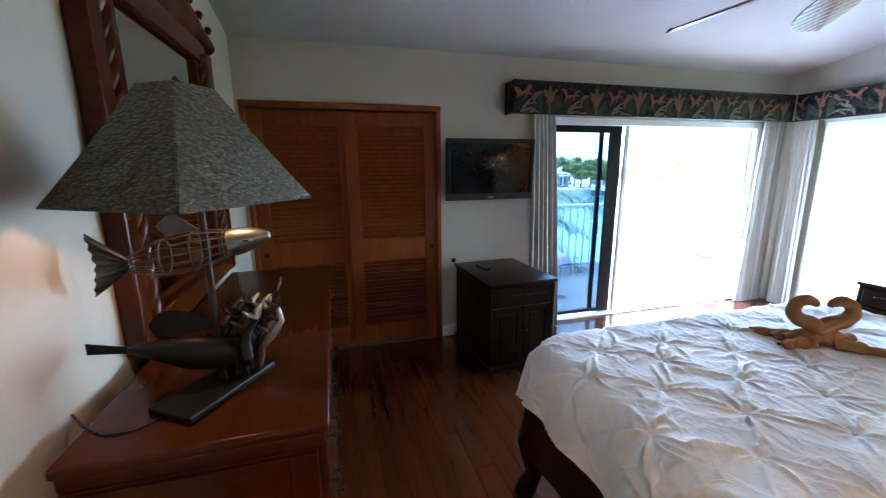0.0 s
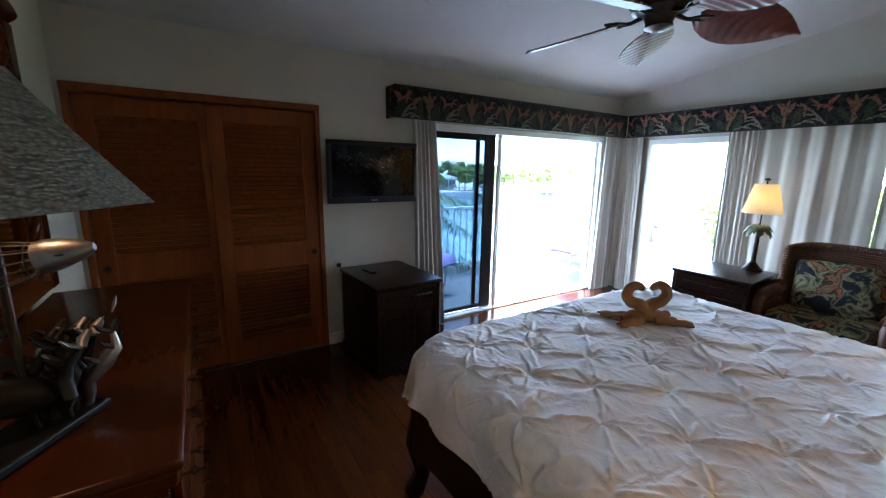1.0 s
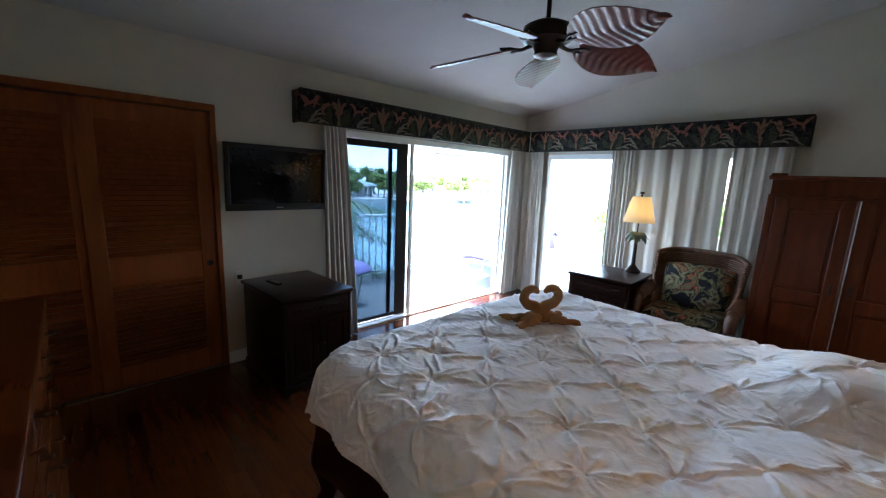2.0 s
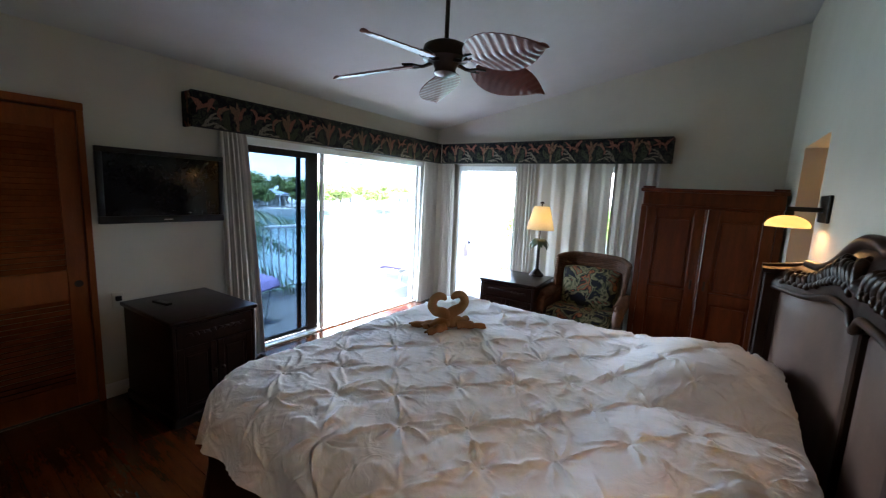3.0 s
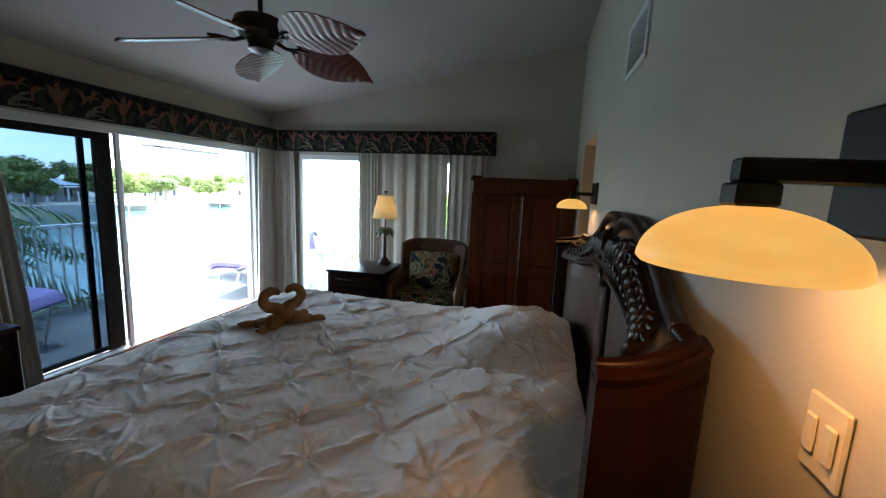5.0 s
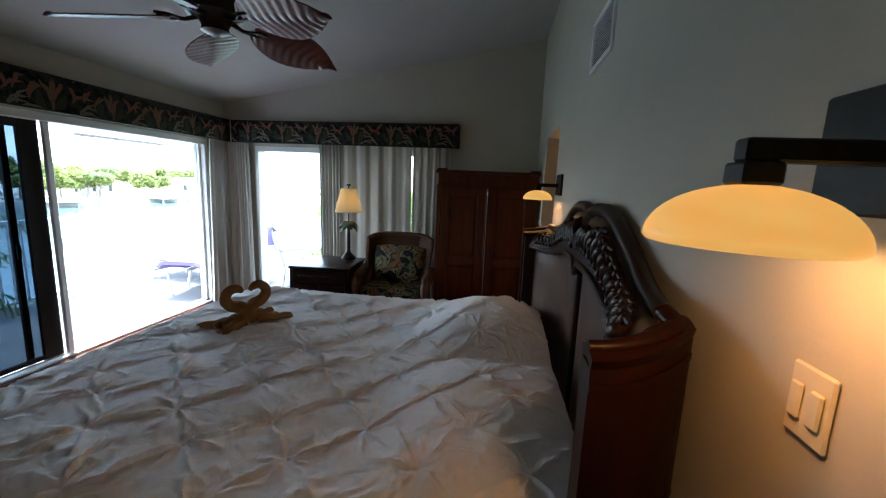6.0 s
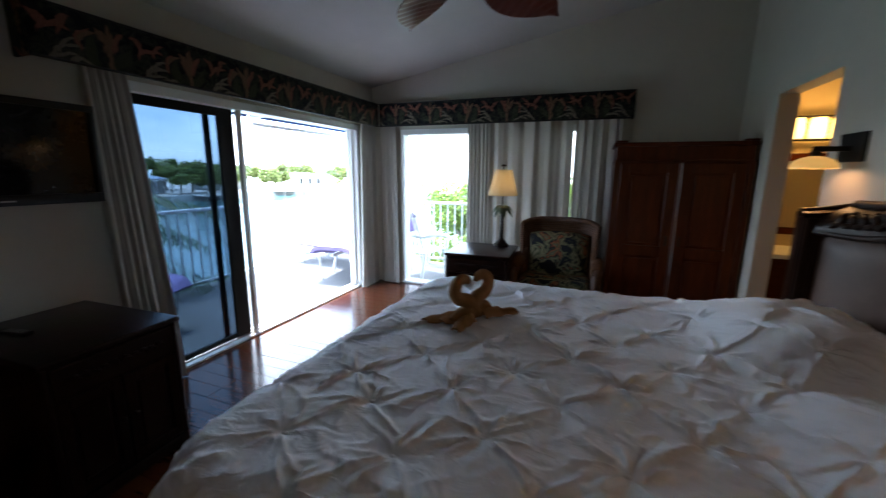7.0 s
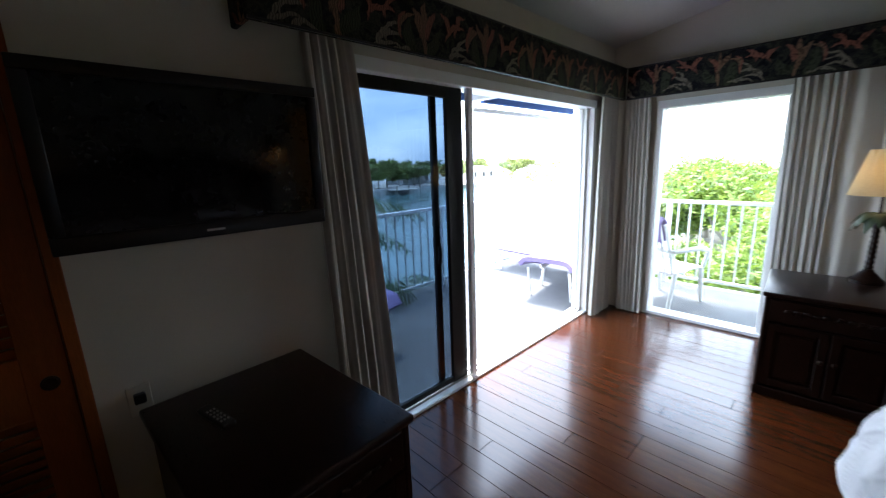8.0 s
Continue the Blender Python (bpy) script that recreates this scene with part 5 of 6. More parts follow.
for k in range(5):
    a0 = radians(40 + 72 * k)
    rot = Euler((0, 0, a0))
    arm = bmesh.new()
    tube(arm, [(0.07, 0, 0.008), (0.13, 0, -0.012), (0.20, 0.0, -0.012), (0.25, 0, -0.006)], [0.013, 0.010, 0.012, 0.008], 8)
    tube(arm, [(0.14, 0, -0.012), (0.19, 0.035, -0.010), (0.25, 0.03, -0.006)], 0.007, 6)
    tube(arm, [(0.14, 0, -0.012), (0.19, -0.035, -0.010), (0.25, -0.03, -0.006)], 0.007, 6)
    for v in arm.verts:
        v.co.rotate(rot)

    def blade(u, v):
        x = 0.20 + 0.50 * u
        wide = 0.136 * (math.sin(math.pi * (0.05 + 0.95 * u ** 0.9)) ** 0.80)
        b = (v - 0.5) * 2
        rib = 0.0042 * math.sin(u * 62 - abs(b) * 9) * (1 - 0.85 * b ** 4) * min(1, 6 * (1 - u))
        q = Vector((x - 0.02 * abs(b), b * wide, -0.002 + rib - 0.012 * (1 - abs(b)) + - b * wide * 0.37 - 0.055 * u))
        q.rotate(rot)
        return q
    bl = part("blade", sheet(blade, 90, 10, 0.006), M["blade_red"], fan, smooth=True)
    part("blade_arm", arm, M["bronze"], bl, smooth=True)

# ---- side table and palm lamp by the window ----
st = chest("side_table", (4.225, 1.615, 0), -87, 0.64, 0.66, 0.70, M["espresso"], "dark carved wooden side table with a drawer", "side table")
m, n, l, p = shader("lit_linen_shade")
p.inputs["Base Color"].default_value = (0.78, 0.62, 0.38, 1)
p.inputs["Roughness"].default_value = 0.9
nz = add(n, "ShaderNodeTexNoise", Scale=26.0, Detail=6.0)
rp = n.new("ShaderNodeValToRGB")
rp.color_ramp.elements[0].color, rp.color_ramp.elements[1].color = (0.58, 0.48, 0.28, 1), (0.74, 0.63, 0.40, 1)
l.new(nz.outputs["Fac"], rp.inputs["Fac"])
l.new(rp.outputs["Color"], p.inputs["Base Color"])
tl = n.new("ShaderNodeBsdfTranslucent")
l.new(rp.outputs["Color"], tl.inputs["Color"])
mx = add(n, "ShaderNodeMixShader", Fac=0.55)
l.new(p.outputs[0], mx.inputs[1])
l.new(tl.outputs[0], mx.inputs[2])
l.new(mx.outputs[0], n["Material Output"].inputs["Surface"])
M["linen"] = m
M["palm_green"] = surface("painted_palm_leaf", (0.02, 0.04, 0.018), (0.06, 0.085, 0.04), 0.5, 20.0, bump=0.2)
tl_ = thing("table_lamp", (4.80, 1.50, 0.701), 0, "palm tree table lamp with a lit cream shade", "lamp")
part("base", lathe(bmesh.new(), [(0.085, 0), (0.085, 0.02), (0.065, 0.035), (0.045, 0.06), (0.03, 0.075), (0.022, 0.09)], 24), M["espresso"], tl_, smooth=True)
prof = []
for i in range(22):
    prof.append((0.019 + 0.004 * (i % 2) - 0.0002 * i, 0.085 + i * 0.0165))
part("stem", lathe(bmesh.new(), prof, 16), M["espresso"], tl_, "ringed dark palm trunk stem")
fr = random.Random(6)
for k in range(14):
    a = k * 2 * math.pi / 14 + fr.uniform(-0.1, 0.1)
    c_, s_ = math.cos(a), math.sin(a)
    drop = 0.085 if k % 2 else 0.125

    def frond(u, v):
        r = 0.015 + 0.105 * u
        b = (v - 0.5) * 0.065 * math.sin(math.pi * (0.1 + 0.85 * u))
        z = 0.435 + 0.035 * math.sin(math.pi * u * 0.8) - drop * u * u
        return (c_ * r - s_ * b, s_ * r + c_ * b, z - abs(b) * 0.4)
    part("frond", sheet(frond, 8, 4, 0.003), M["palm_green"], tl_, "green painted palm frond", smooth=True)
part("neck", tube(bmesh.new(), [(0, 0, 0.44), (0, 0, 0.845)], 0.007, 8), M["bronze"], tl_)
bm = bmesh.new()
lathe(bm, [(0.160, 0.562), (0.091, 0.835)], 40)
for f in [f for f in bm.faces if len(f.verts) > 8]:
    bm.faces.remove(f)
part("shade", bm, M["linen"], tl_, "lit cream linen shade", smooth=True)
part("shade_ring", tube(bmesh.new(), [(0.160 * math.cos(k * math.pi / 16), 0.160 * math.sin(k * math.pi / 16), 0.562) for k in range(33)], 0.003, 6), M["linen"], tl_)
part("finial", lathe(bmesh.new(), [(0.004, 0.84), (0.012, 0.85), (0.006, 0.862), (0.03, 0.872), (0.02, 0.885), (0.003, 0.892)], 14), M["bronze"], tl_, smooth=True)

# ---- wicker armchair ----
M["wicker"] = surface("brown_wicker", (0.032, 0.012, 0.005), (0.15, 0.062, 0.026), 0.5, 30.0, bump=0.4, fine=200, rvar=0.1)
ch = thing("wicker_armchair", (4.42, 0.885, 0), -90, "brown wicker wing armchair with tropical print cushions", "armchair")
CWD = 0.365


def back_pt(u, v):
    """The back's curved shell: u across, v up; wings come forward at the sides."""
    a = (u - 0.5) * 2
    wing = max(0.0, abs(a) - 0.55) / 0.45
    y = 0.50 + 0.10 * v - 0.26 * wing ** 1.4 * (1 - 0.45 * v)
    z = 0.30 + 0.71 * v - (0.022 * a * a + 0.03 * wing ** 3) * v
    return Vector((a * (CWD - 0.02 + 0.045 * v), y, z))


part("back_shell", sheet(back_pt, 24, 16, 0.022), M["wicker"], ch, smooth=True)
for i in range(19):
    v = 0.44 + i * 0.0295
    pts = [back_pt(u / 28, min(1, v)) + Vector((0, -0.004 - 0.004 * ((u + i) % 2), 0)) for u in range(29)]
    part("weave_strand", tube(bmesh.new(), pts, 0.0095, 6), M["wicker"], ch, smooth=True)
rim_line = [back_pt(0.0, 0.3 + 0.0175 * k) for k in range(40)] + [back_pt(u / 96, 1.0) for u in range(97)] + [back_pt(1.0, 0.9825 - 0.0175 * k) for k in range(40)]
part("back_rim", tube(bmesh.new(), rim_line, [0.024 + 0.005 * (k % 2) for k in range(len(rim_line))], 10), M["wicker"], ch, "wrapped wicker rim")
for s in (-1, 1):
    pts = [(s * (CWD + 0.0), 0.42, 0.60), (s * (CWD + 0.03), 0.25, 0.585), (s * (CWD + 0.04), 0.08, 0.56), (s * (CWD + 0.035), 0.0, 0.50), (s * (CWD + 0.03), -0.005, 0.40)]
    arm = part("arm", tube(bmesh.new(), pts, [0.045, 0.052, 0.056, 0.052, 0.04], 12), M["wicker"], ch, smooth=True)
    for k in range(13):
        t = k / 12
        q = Vector((s * (CWD + 0.035), 0.40 - 0.38 * t, 0.593 - 0.035 * t))
        ring = [q + Vector((0.058 * math.cos(j * math.pi / 6), 0, 0.058 * math.sin(j * math.pi / 6))) for j in range(13)]
        part("wrap", tube(bmesh.new(), ring, 0.008, 5), M["wicker"], arm, smooth=True)

    def side(u, v, s=s):
        return (s * (CWD + 0.02) + 0.004 * math.sin(v * 90) * s, 0.0 + 0.46 * u, 0.14 + 0.42 * v)
    part("side_panel", sheet(side, 10, 40, 0.02 * s), M["wicker"], ch, smooth=True)
    for y in (0.02, 0.50):
        part("leg", tube(bmesh.new(), [(s * (CWD - 0.02), y, 0.30), (s * (CWD - 0.01), y, 0.0)], [0.028, 0.022], 10), M["wicker"], ch, smooth=True)


def apron(u, v):
    return (-CWD + 2 * CWD * u, 0.004 * math.sin(v * 70), 0.13 + 0.20 * v)


part("apron", sheet(apron, 8, 30, 0.02), M["wicker"], ch, smooth=True)
part("seat_frame", boxed(-CWD + 0.015, 0.02, 0.27, CWD - 0.015, 0.50, 0.32, 0.01), M["wicker"], ch)
sc = boxed(-CWD + 0.025, -0.01, 0.32, CWD - 0.025, 0.44, 0.46, 0.05, 4)
part("seat_cushion", sc, M["floral_chair"], ch, "tropical print seat cushion", smooth=True)


def bc(u, v):
    a, b = 2 * u - 1, 2 * v - 1
    e = max(0.0, (1 - abs(a) ** 5) * (1 - abs(b) ** 5)) ** 0.5
    return ((0.305 + 0.02 * v) * a, 0.41 + 0.085 * v - 0.12 * e, 0.38 + 0.51 * v - 0.03 * a * a)


part("back_cushion", sheet(bc, 22, 20, 0.06), M["floral_chair"], ch, "tropical print back cushion", smooth=True)

# ---- armoire ----
ar = thing("armoire", (4.585, -0.126, 0), -90, "reddish brown wooden two door armoire", "armoire")
AW, AD, AH = 1.095, 0.60, 1.79
part("body", boxed(-AW / 2 + 0.02, 0.03, 0.10, AW / 2 - 0.02, AD, AH - 0.16, 0.004), M["armoire_wood"], ar)
part("plinth", boxed(-AW / 2, 0.012, 0, AW / 2, AD, 0.10, 0.01, 2), M["armoire_wood"], ar)
part("frieze", boxed(-AW / 2 + 0.015, 0.016, AH - 0.16, AW / 2 - 0.015, AD, AH - 0.04, 0.004), M["armoire_wood"], ar)
part("cornice", boxed(-AW / 2 - 0.012, -0.012, AH - 0.04, AW / 2 + 0.002, AD, AH - 0.004, 0.012, 3), M["armoire_wood"], ar, smooth=True)
part("cornice_lip", boxed(-AW / 2 + 0.004, 0.004, AH - 0.178, AW / 2 - 0.004, AD, AH - 0.16, 0.006, 2), M["armoire_wood"], ar)
for s in (-1, 1):
    part("cornice_block", boxed(min(s * 0.44, s * 0.545), 0.0, AH - 0.004, max(s * 0.44, s * 0.545), 0.07, AH + 0.014, 0.005), M["armoire_wood"], ar)
for s in (-1, 1):
    x0, x1 = (-AW / 2 + 0.06, -0.012) if s < 0 else (0.012, AW / 2 - 0.06)
    bm = bmesh.new()
    rim = 0.085
    za, zm, zb = 0.13, 0.80, AH - 0.185
    box(bm, x0, 0.006, za, x0 + rim, 0.03, zb, 0.003)
    box(bm, x1 - rim, 0.006, za, x1, 0.03, zb, 0.003)
    for a, b in ((za, za + rim), (zm - 0.05, zm + 0.05), (zb - rim, zb)):
        box(bm, x0 + rim, 0.006, a, x1 - rim, 0.03, b, 0.003)
    do = part("door", bm, M["armoire_wood"], ar)
    for a, b in ((za + rim, zm - 0.05), (zm + 0.05, zb - rim)):
        pb = bmesh.new()
        box(pb, x0 + rim, 0.022, a, x1 - rim, 0.03, b)
        box(pb, x0 + rim + 0.022, 0.014, a + 0.022, x1 - rim - 0.022, 0.024, b - 0.022, 0.007)
        part("panel", pb, M["armoire_wood"], do)
    part("escutcheon", boxed(-s * 0.0 + (x1 - 0.05 if s < 0 else x0 + 0.03), 0.001, 0.86, (x1 - 0.03 if s < 0 else x0 + 0.05), 0.006, 0.95, 0.003), M["bronze"], do, "dark metal lock plate")
for s in (-1, 1):
    part("pilaster", boxed(min(s * (AW / 2 - 0.055), s * (AW / 2 - 0.004)), 0.008, 0.10, max(s * (AW / 2 - 0.055), s * (AW / 2 - 0.004)), 0.03, AH - 0.178, 0.004), M["armoire_wood"], ar)
part("astragal", boxed(-0.011, -0.004, 0.13, 0.006, 0.03, AH - 0.185, 0.003), M["armoire_wood"], ar)
# bright metal sliver that paints the highlight along the door's edge
part("edge_strip", boxed(0.0062, -0.006, 0.13, 0.0105, 0.028, AH - 0.185, 0.001), M["steel"], ar, "thin pale strip standing for the highlight on the door edge")

# ---- bathroom light and mirror seen through the doorway ----
vl = thing("vanity_light", (5.25, -1.24, 1.93), 0, "lit vanity light with amber glass shades", "wall light")
part("backplate", boxed(-0.03, -0.24, -0.05, 0.0, 0.24, 0.05, 0.004), M["black_metal"], vl)
part("bar", boxed(-0.14, -0.23, 0.085, -0.03, 0.23, 0.10, 0.003), M["black_metal"], vl)
part("bar", boxed(-0.14, -0.23, -0.115, -0.03, 0.23, -0.10, 0.003), M["black_metal"], vl)
for k in range(3):
    yc = -0.155 + k * 0.155
    part("glass_shade", lathe(bmesh.new(), [(0.055, -0.098), (0.062, -0.05), (0.06, 0.05), (0.05, 0.083)], 20, (-0.10, yc, 0)), M["bath_glass"], vl, "glowing amber glass shade", smooth=True)
bmr = thing("bathroom_mirror", (5.25, -1.24, 0.95), 0, "mirror in a dark wooden frame", "mirror")
part("frame", boxed(-0.03, -0.42, 0.0, 0.0, 0.42, 0.76, 0.008, 2), M["cherry"], bmr)
part("glass", boxed(-0.034, -0.34, 0.07, -0.03, 0.34, 0.69), M["mirror"], bmr)
vc = thing("bathroom_cabinet", (4.98, -1.24, 0), -90, "dark wooden bathroom vanity cabinet", "cabinet")
part("body", boxed(-0.5, -0.28, 0.0, 0.5, 0.26, 0.80, 0.006), M["cherry"], vc)
part("counter", boxed(-0.52, -0.30, 0.80, 0.52, 0.26, 0.84, 0.006), M["white_paint"], vc)

# ---- balcony ----
DZ = -0.045
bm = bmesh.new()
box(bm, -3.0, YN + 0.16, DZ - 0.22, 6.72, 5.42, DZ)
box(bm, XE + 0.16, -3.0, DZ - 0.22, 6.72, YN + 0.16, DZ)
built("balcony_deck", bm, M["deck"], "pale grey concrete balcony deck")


def railing(a, b, along, fixed_, label):
    r = thing("railing", (0, 0, DZ), 0, label, "railing", "balcony railings")
    L = b - a

    def bar(name, p0, p1, w, hgt):
        if along == "x":
            return part(name, boxed(p0, fixed_ - w / 2, hgt[0], p1, fixed_ + w / 2, hgt[1], 0.003), M["white_paint"], r)
        return part(name, boxed(fixed_ - w / 2, p0, hgt[0], fixed_ + w / 2, p1, hgt[1], 0.003), M["white_paint"], r)
    bar("top_rail", a, b, 0.055, (1.02, 1.06))
    bar("bottom_rail", a, b, 0.03, (0.08, 0.115))
    w2 = 0.009
    bm_ = boxed(-w2, -w2, 0.115, w2, w2, 1.02)
    bal = mesh_of("baluster", bm_, M["white_paint"])
    k = int(L / 0.125)
    for i in range(1, k):
        q = a + L * i / k
        o = new("baluster", bal)
        o.parent = r
        o.location = (q, fixed_, 0) if along == "x" else (fixed_, q, 0)
    for i in range(int(L / 1.7) + 1):
        q = a + L * i / int(L / 1.7)
        c = (q, fixed_) if along == "x" else (fixed_, q)
        part("post", boxed(c[0] - 0.022, c[1] - 0.022, 0, c[0] + 0.022, c[1] + 0.022, 1.02, 0.003), M["white_paint"], r)


railing(-3.0, 6.55, "x", 5.27, "white painted metal balcony railing over the water")
railing(-3.0, 5.22, "y", 6.60, "white painted metal balcony railing beside the trees")


def lounger(at, turn, label):
    g = thing("sun_lounger", at, turn, label, "lounger", "loungers on the balcony")
    for s in (-1, 1):
        part("side_bar", boxed(s * 0.29 - 0.018, -0.95, 0.24, s * 0.29 + 0.018, 0.45, 0.29, 0.006), M["white_paint"], g)
        for y in (-0.85, 0.35):
            part("leg", tube(bmesh.new(), [(s * 0.29, y, 0.25), (s * 0.31, y + 0.05, 0.0)], 0.02, 8), M["white_paint"], g)

    def cush(u, v):
        y = -0.95 + 1.4 * u
        e = max(0, (1 - abs(2 * v - 1) ** 6)) ** 0.5
        return (0.30 * (2 * v - 1), y, 0.295 + 0.06 * e)
    part("cushion", sheet(cush, 24, 12, 0.03), M["lavender"], g, "lavender cushion", smooth=True)

    def backc(u, v):
        e = max(0, (1 - abs(2 * v - 1) ** 6)) ** 0.5
        return (0.30 * (2 * v - 1), 0.45 + 0.52 * u, 0.30 + 0.09 * u + 0.07 * e + 0.02 * math.sin(u * 3))
    part("back_cushion", sheet(backc, 12, 12, 0.05), M["lavender"], g, "lavender head cushion", smooth=True)
    part("prop", tube(bmesh.new(), [(-0.25, 0.88, 0.36), (-0.25, 0.80, 0.0)], 0.014, 6), M["white_paint"], g)
    part("prop", tube(bmesh.new(), [(0.25, 0.88, 0.36), (0.25, 0.80, 0.0)], 0.014, 6), M["white_paint"], g)
    return g


lounger((5.9, 4.02, DZ), 96, "white sun lounger with a lavender cushion on the deck")
lounger((2.15, 4.46, DZ), -84, "white sun lounger with a lavender cushion behind the tinted pane")
lounger((6.02, 4.35, DZ), 175, "white sun lounger with lavender cushion beside the railing")

dc = thing("deck_chair", (5.92, 2.95, DZ), 70, "white plastic deck chair with a purple towel on its back", "chair")
for sx in (-1, 1):
    part("leg", tube(bmesh.new(), [(sx * 0.25, -0.24, 0.0), (sx * 0.24, -0.20, 0.40)], [0.020, 0.026], 8), M["white_paint"], dc, smooth=True)
    part("leg", tube(bmesh.new(), [(sx * 0.25, 0.30, 0.0), (sx * 0.23, 0.20, 0.38)], [0.020, 0.026], 8), M["white_paint"], dc, smooth=True)
    part("arm", tube(bmesh.new(), [(sx * 0.25, -0.22, 0.40), (sx * 0.28, -0.24, 0.58), (sx * 0.29, -0.10, 0.63), (sx * 0.28, 0.12, 0.63), (sx * 0.24, 0.27, 0.62)], [0.024, 0.026, 0.030, 0.028, 0.022], 8, 0.7), M["white_paint"], dc, smooth=True)
for k in range(6):
    part("seat_slat", boxed(-0.23, -0.23 + k * 0.075, 0.385 - 0.006 * k, 0.23, -0.165 + k * 0.075, 0.405 - 0.006 * k, 0.006, 2), M["white_paint"], dc)
for k in range(6):
    xs = -0.2 + k * 0.08
    part("back_slat", tube(bmesh.new(), [(xs, 0.20, 0.37), (xs, 0.27, 0.62), (xs * 0.95, 0.36, 0.90 + 0.05 * math.cos(xs * 7))], [0.026, 0.028, 0.026], 8, 0.4), M["white_paint"], dc, smooth=True)
part("back_rail", tube(bmesh.new(), [(-0.24, 0.27, 0.62), (0.0, 0.285, 0.63), (0.24, 0.27, 0.62)], 0.02, 8), M["white_paint"], dc, smooth=True)


def hung(u, v):
    fold = abs(2 * u - 1)
    return (-0.15 + 0.30 * v + 0.01 * math.sin(9 * u), 0.355 + (0.045 if u > 0.5 else -0.045) * min(1.0, fold * 5) - 0.07 * fold, 0.965 - 0.26 * fold + 0.008 * math.sin(16 * v))


pt = thing("beach_towel", (5.92, 2.95, DZ), 70, "purple beach towel hung over the deck chair's back", "towel")
part("cloth", sheet(hung, 24, 14, 0.012), M["lavender"], pt, smooth=True)

aw = thing("awning", (0, 3.9, 2.0), 0, "rolled blue canvas awning in a white casing", "awning")
part("casing", boxed(3.0, -0.36, 0.10, 5.5, 0.0, 0.20, 0.01), M["white_paint"], aw)
part("bracket", boxed(3.7, -0.37, 0.03, 3.78, 0.0, 0.11, 0.004), M["white_paint"], aw)
part("canvas", boxed(3.86, -0.02, 0.03, 5.42, 0.03, 0.11, 0.012, 2), M["awning"], aw, "blue canvas roll")
part("canvas", boxed(3.2, -0.02, 0.03, 3.68, 0.03, 0.11, 0.012, 2), M["awning"], aw, "blue canvas roll")
part("front_bar", boxed(3.75, 0.0, -0.045, 5.42, 0.05, -0.01, 0.006), M["white_paint"], aw)
# unseen eaves added over the openings to shade the deck and hold off sun
bm = bmesh.new()
box(bm, -3.0, YN + 0.16, 2.30, 6.0, 4.0, 2.42)
box(bm, XE + 0.16, -3.0, 2.30, 6.75, YN + 0.16, 2.42)
built("roof_eaves", bm, M["white_paint"], "unseen white eaves added to shade the balcony and openings")

# ---- water, banks and the far shore ----
WZ = -3.6
m, n, l, p = shader("canal_water")
p.inputs["Base Color"].default_value = (0.035, 0.085, 0.095, 1)
p.inputs["Roughness"].default_value = 0.08
co = n.new("ShaderNodeTexCoord")
w1 = add(n, "ShaderNodeTexNoise", Scale=0.9, Detail=6.0, Roughness=0.6)
w2 = add(n, "ShaderNodeTexNoise", Scale=0.07, Detail=3.0)
cr = n.new("ShaderNodeValToRGB")
cr.color_ramp.elements[0].color, cr.color_ramp.elements[1].color = (0.05, 0.12, 0.13, 1), (0.09, 0.19, 0.19, 1)
bp = add(n, "ShaderNodeBump", Strength=0.5, Distance=0.15)
for t in (w1, w2):
    l.new(co.outputs["Object"], t.inputs["Vector"])
l.new(w2.outputs["Fac"], cr.inputs["Fac"])
l.new(cr.outputs["Color"], p.inputs["Base Color"])
l.new(w1.outputs["Fac"], bp.inputs["Height"])
l.new(bp.outputs["Normal"], p.inputs["Normal"])
M["water"] = m
built("water", boxed(-2500, -2500, WZ - 1, 2500, 2500, WZ), M["water"], "blue green canal water reaching to the horizon")
M["soil"] = surface("sandy_soil", (0.16, 0.13, 0.09), (0.28, 0.24, 0.18), 0.9, 0.8, bump=0.3, fine=20)


def leaf_mat(name, dark, light):
    m, n, l, p = shader(name)
    g = n.new("ShaderNodeNewGeometry")
    cr = n.new("ShaderNodeValToRGB")
    cr.color_ramp.elements[0].color, cr.color_ramp.elements[1].color = (*dark, 1), (*light, 1)
    l.new(g.outputs["Random Per Island"], cr.inputs["Fac"])
    l.new(cr.outputs["Color"], p.inputs["Base Color"])
    p.inputs["Roughness"].default_value = 0.5
    tr = n.new("ShaderNodeBsdfTranslucent")
    l.new(cr.outputs["Color"], tr.inputs["Color"])
    mx = add(n, "ShaderNodeMixShader", Fac=0.35)
    l.new(p.outputs[0], mx.inputs[1])
    l.new(tr.outputs[0], mx.inputs[2])
    l.new(mx.outputs[0], n["Material Output"].inputs["Surface"])
    return m


M["mangrove"] = leaf_mat("mangrove_leaves", (0.05, 0.11, 0.015), (0.26, 0.34, 0.06))
M["far_leaf"] = leaf_mat("shore_tree_leaves", (0.08, 0.12, 0.03), (0.27, 0.31, 0.09))
M["palm_leaf"] = leaf_mat("palm_leaves", (0.03, 0.065, 0.015), (0.09, 0.14, 0.035))
M["bark"] = surface("grey_bark", (0.13, 0.11, 0.09), (0.28, 0.25, 0.21), 0.9, 8.0, (1, 1, 0.3), 0.5, 40)


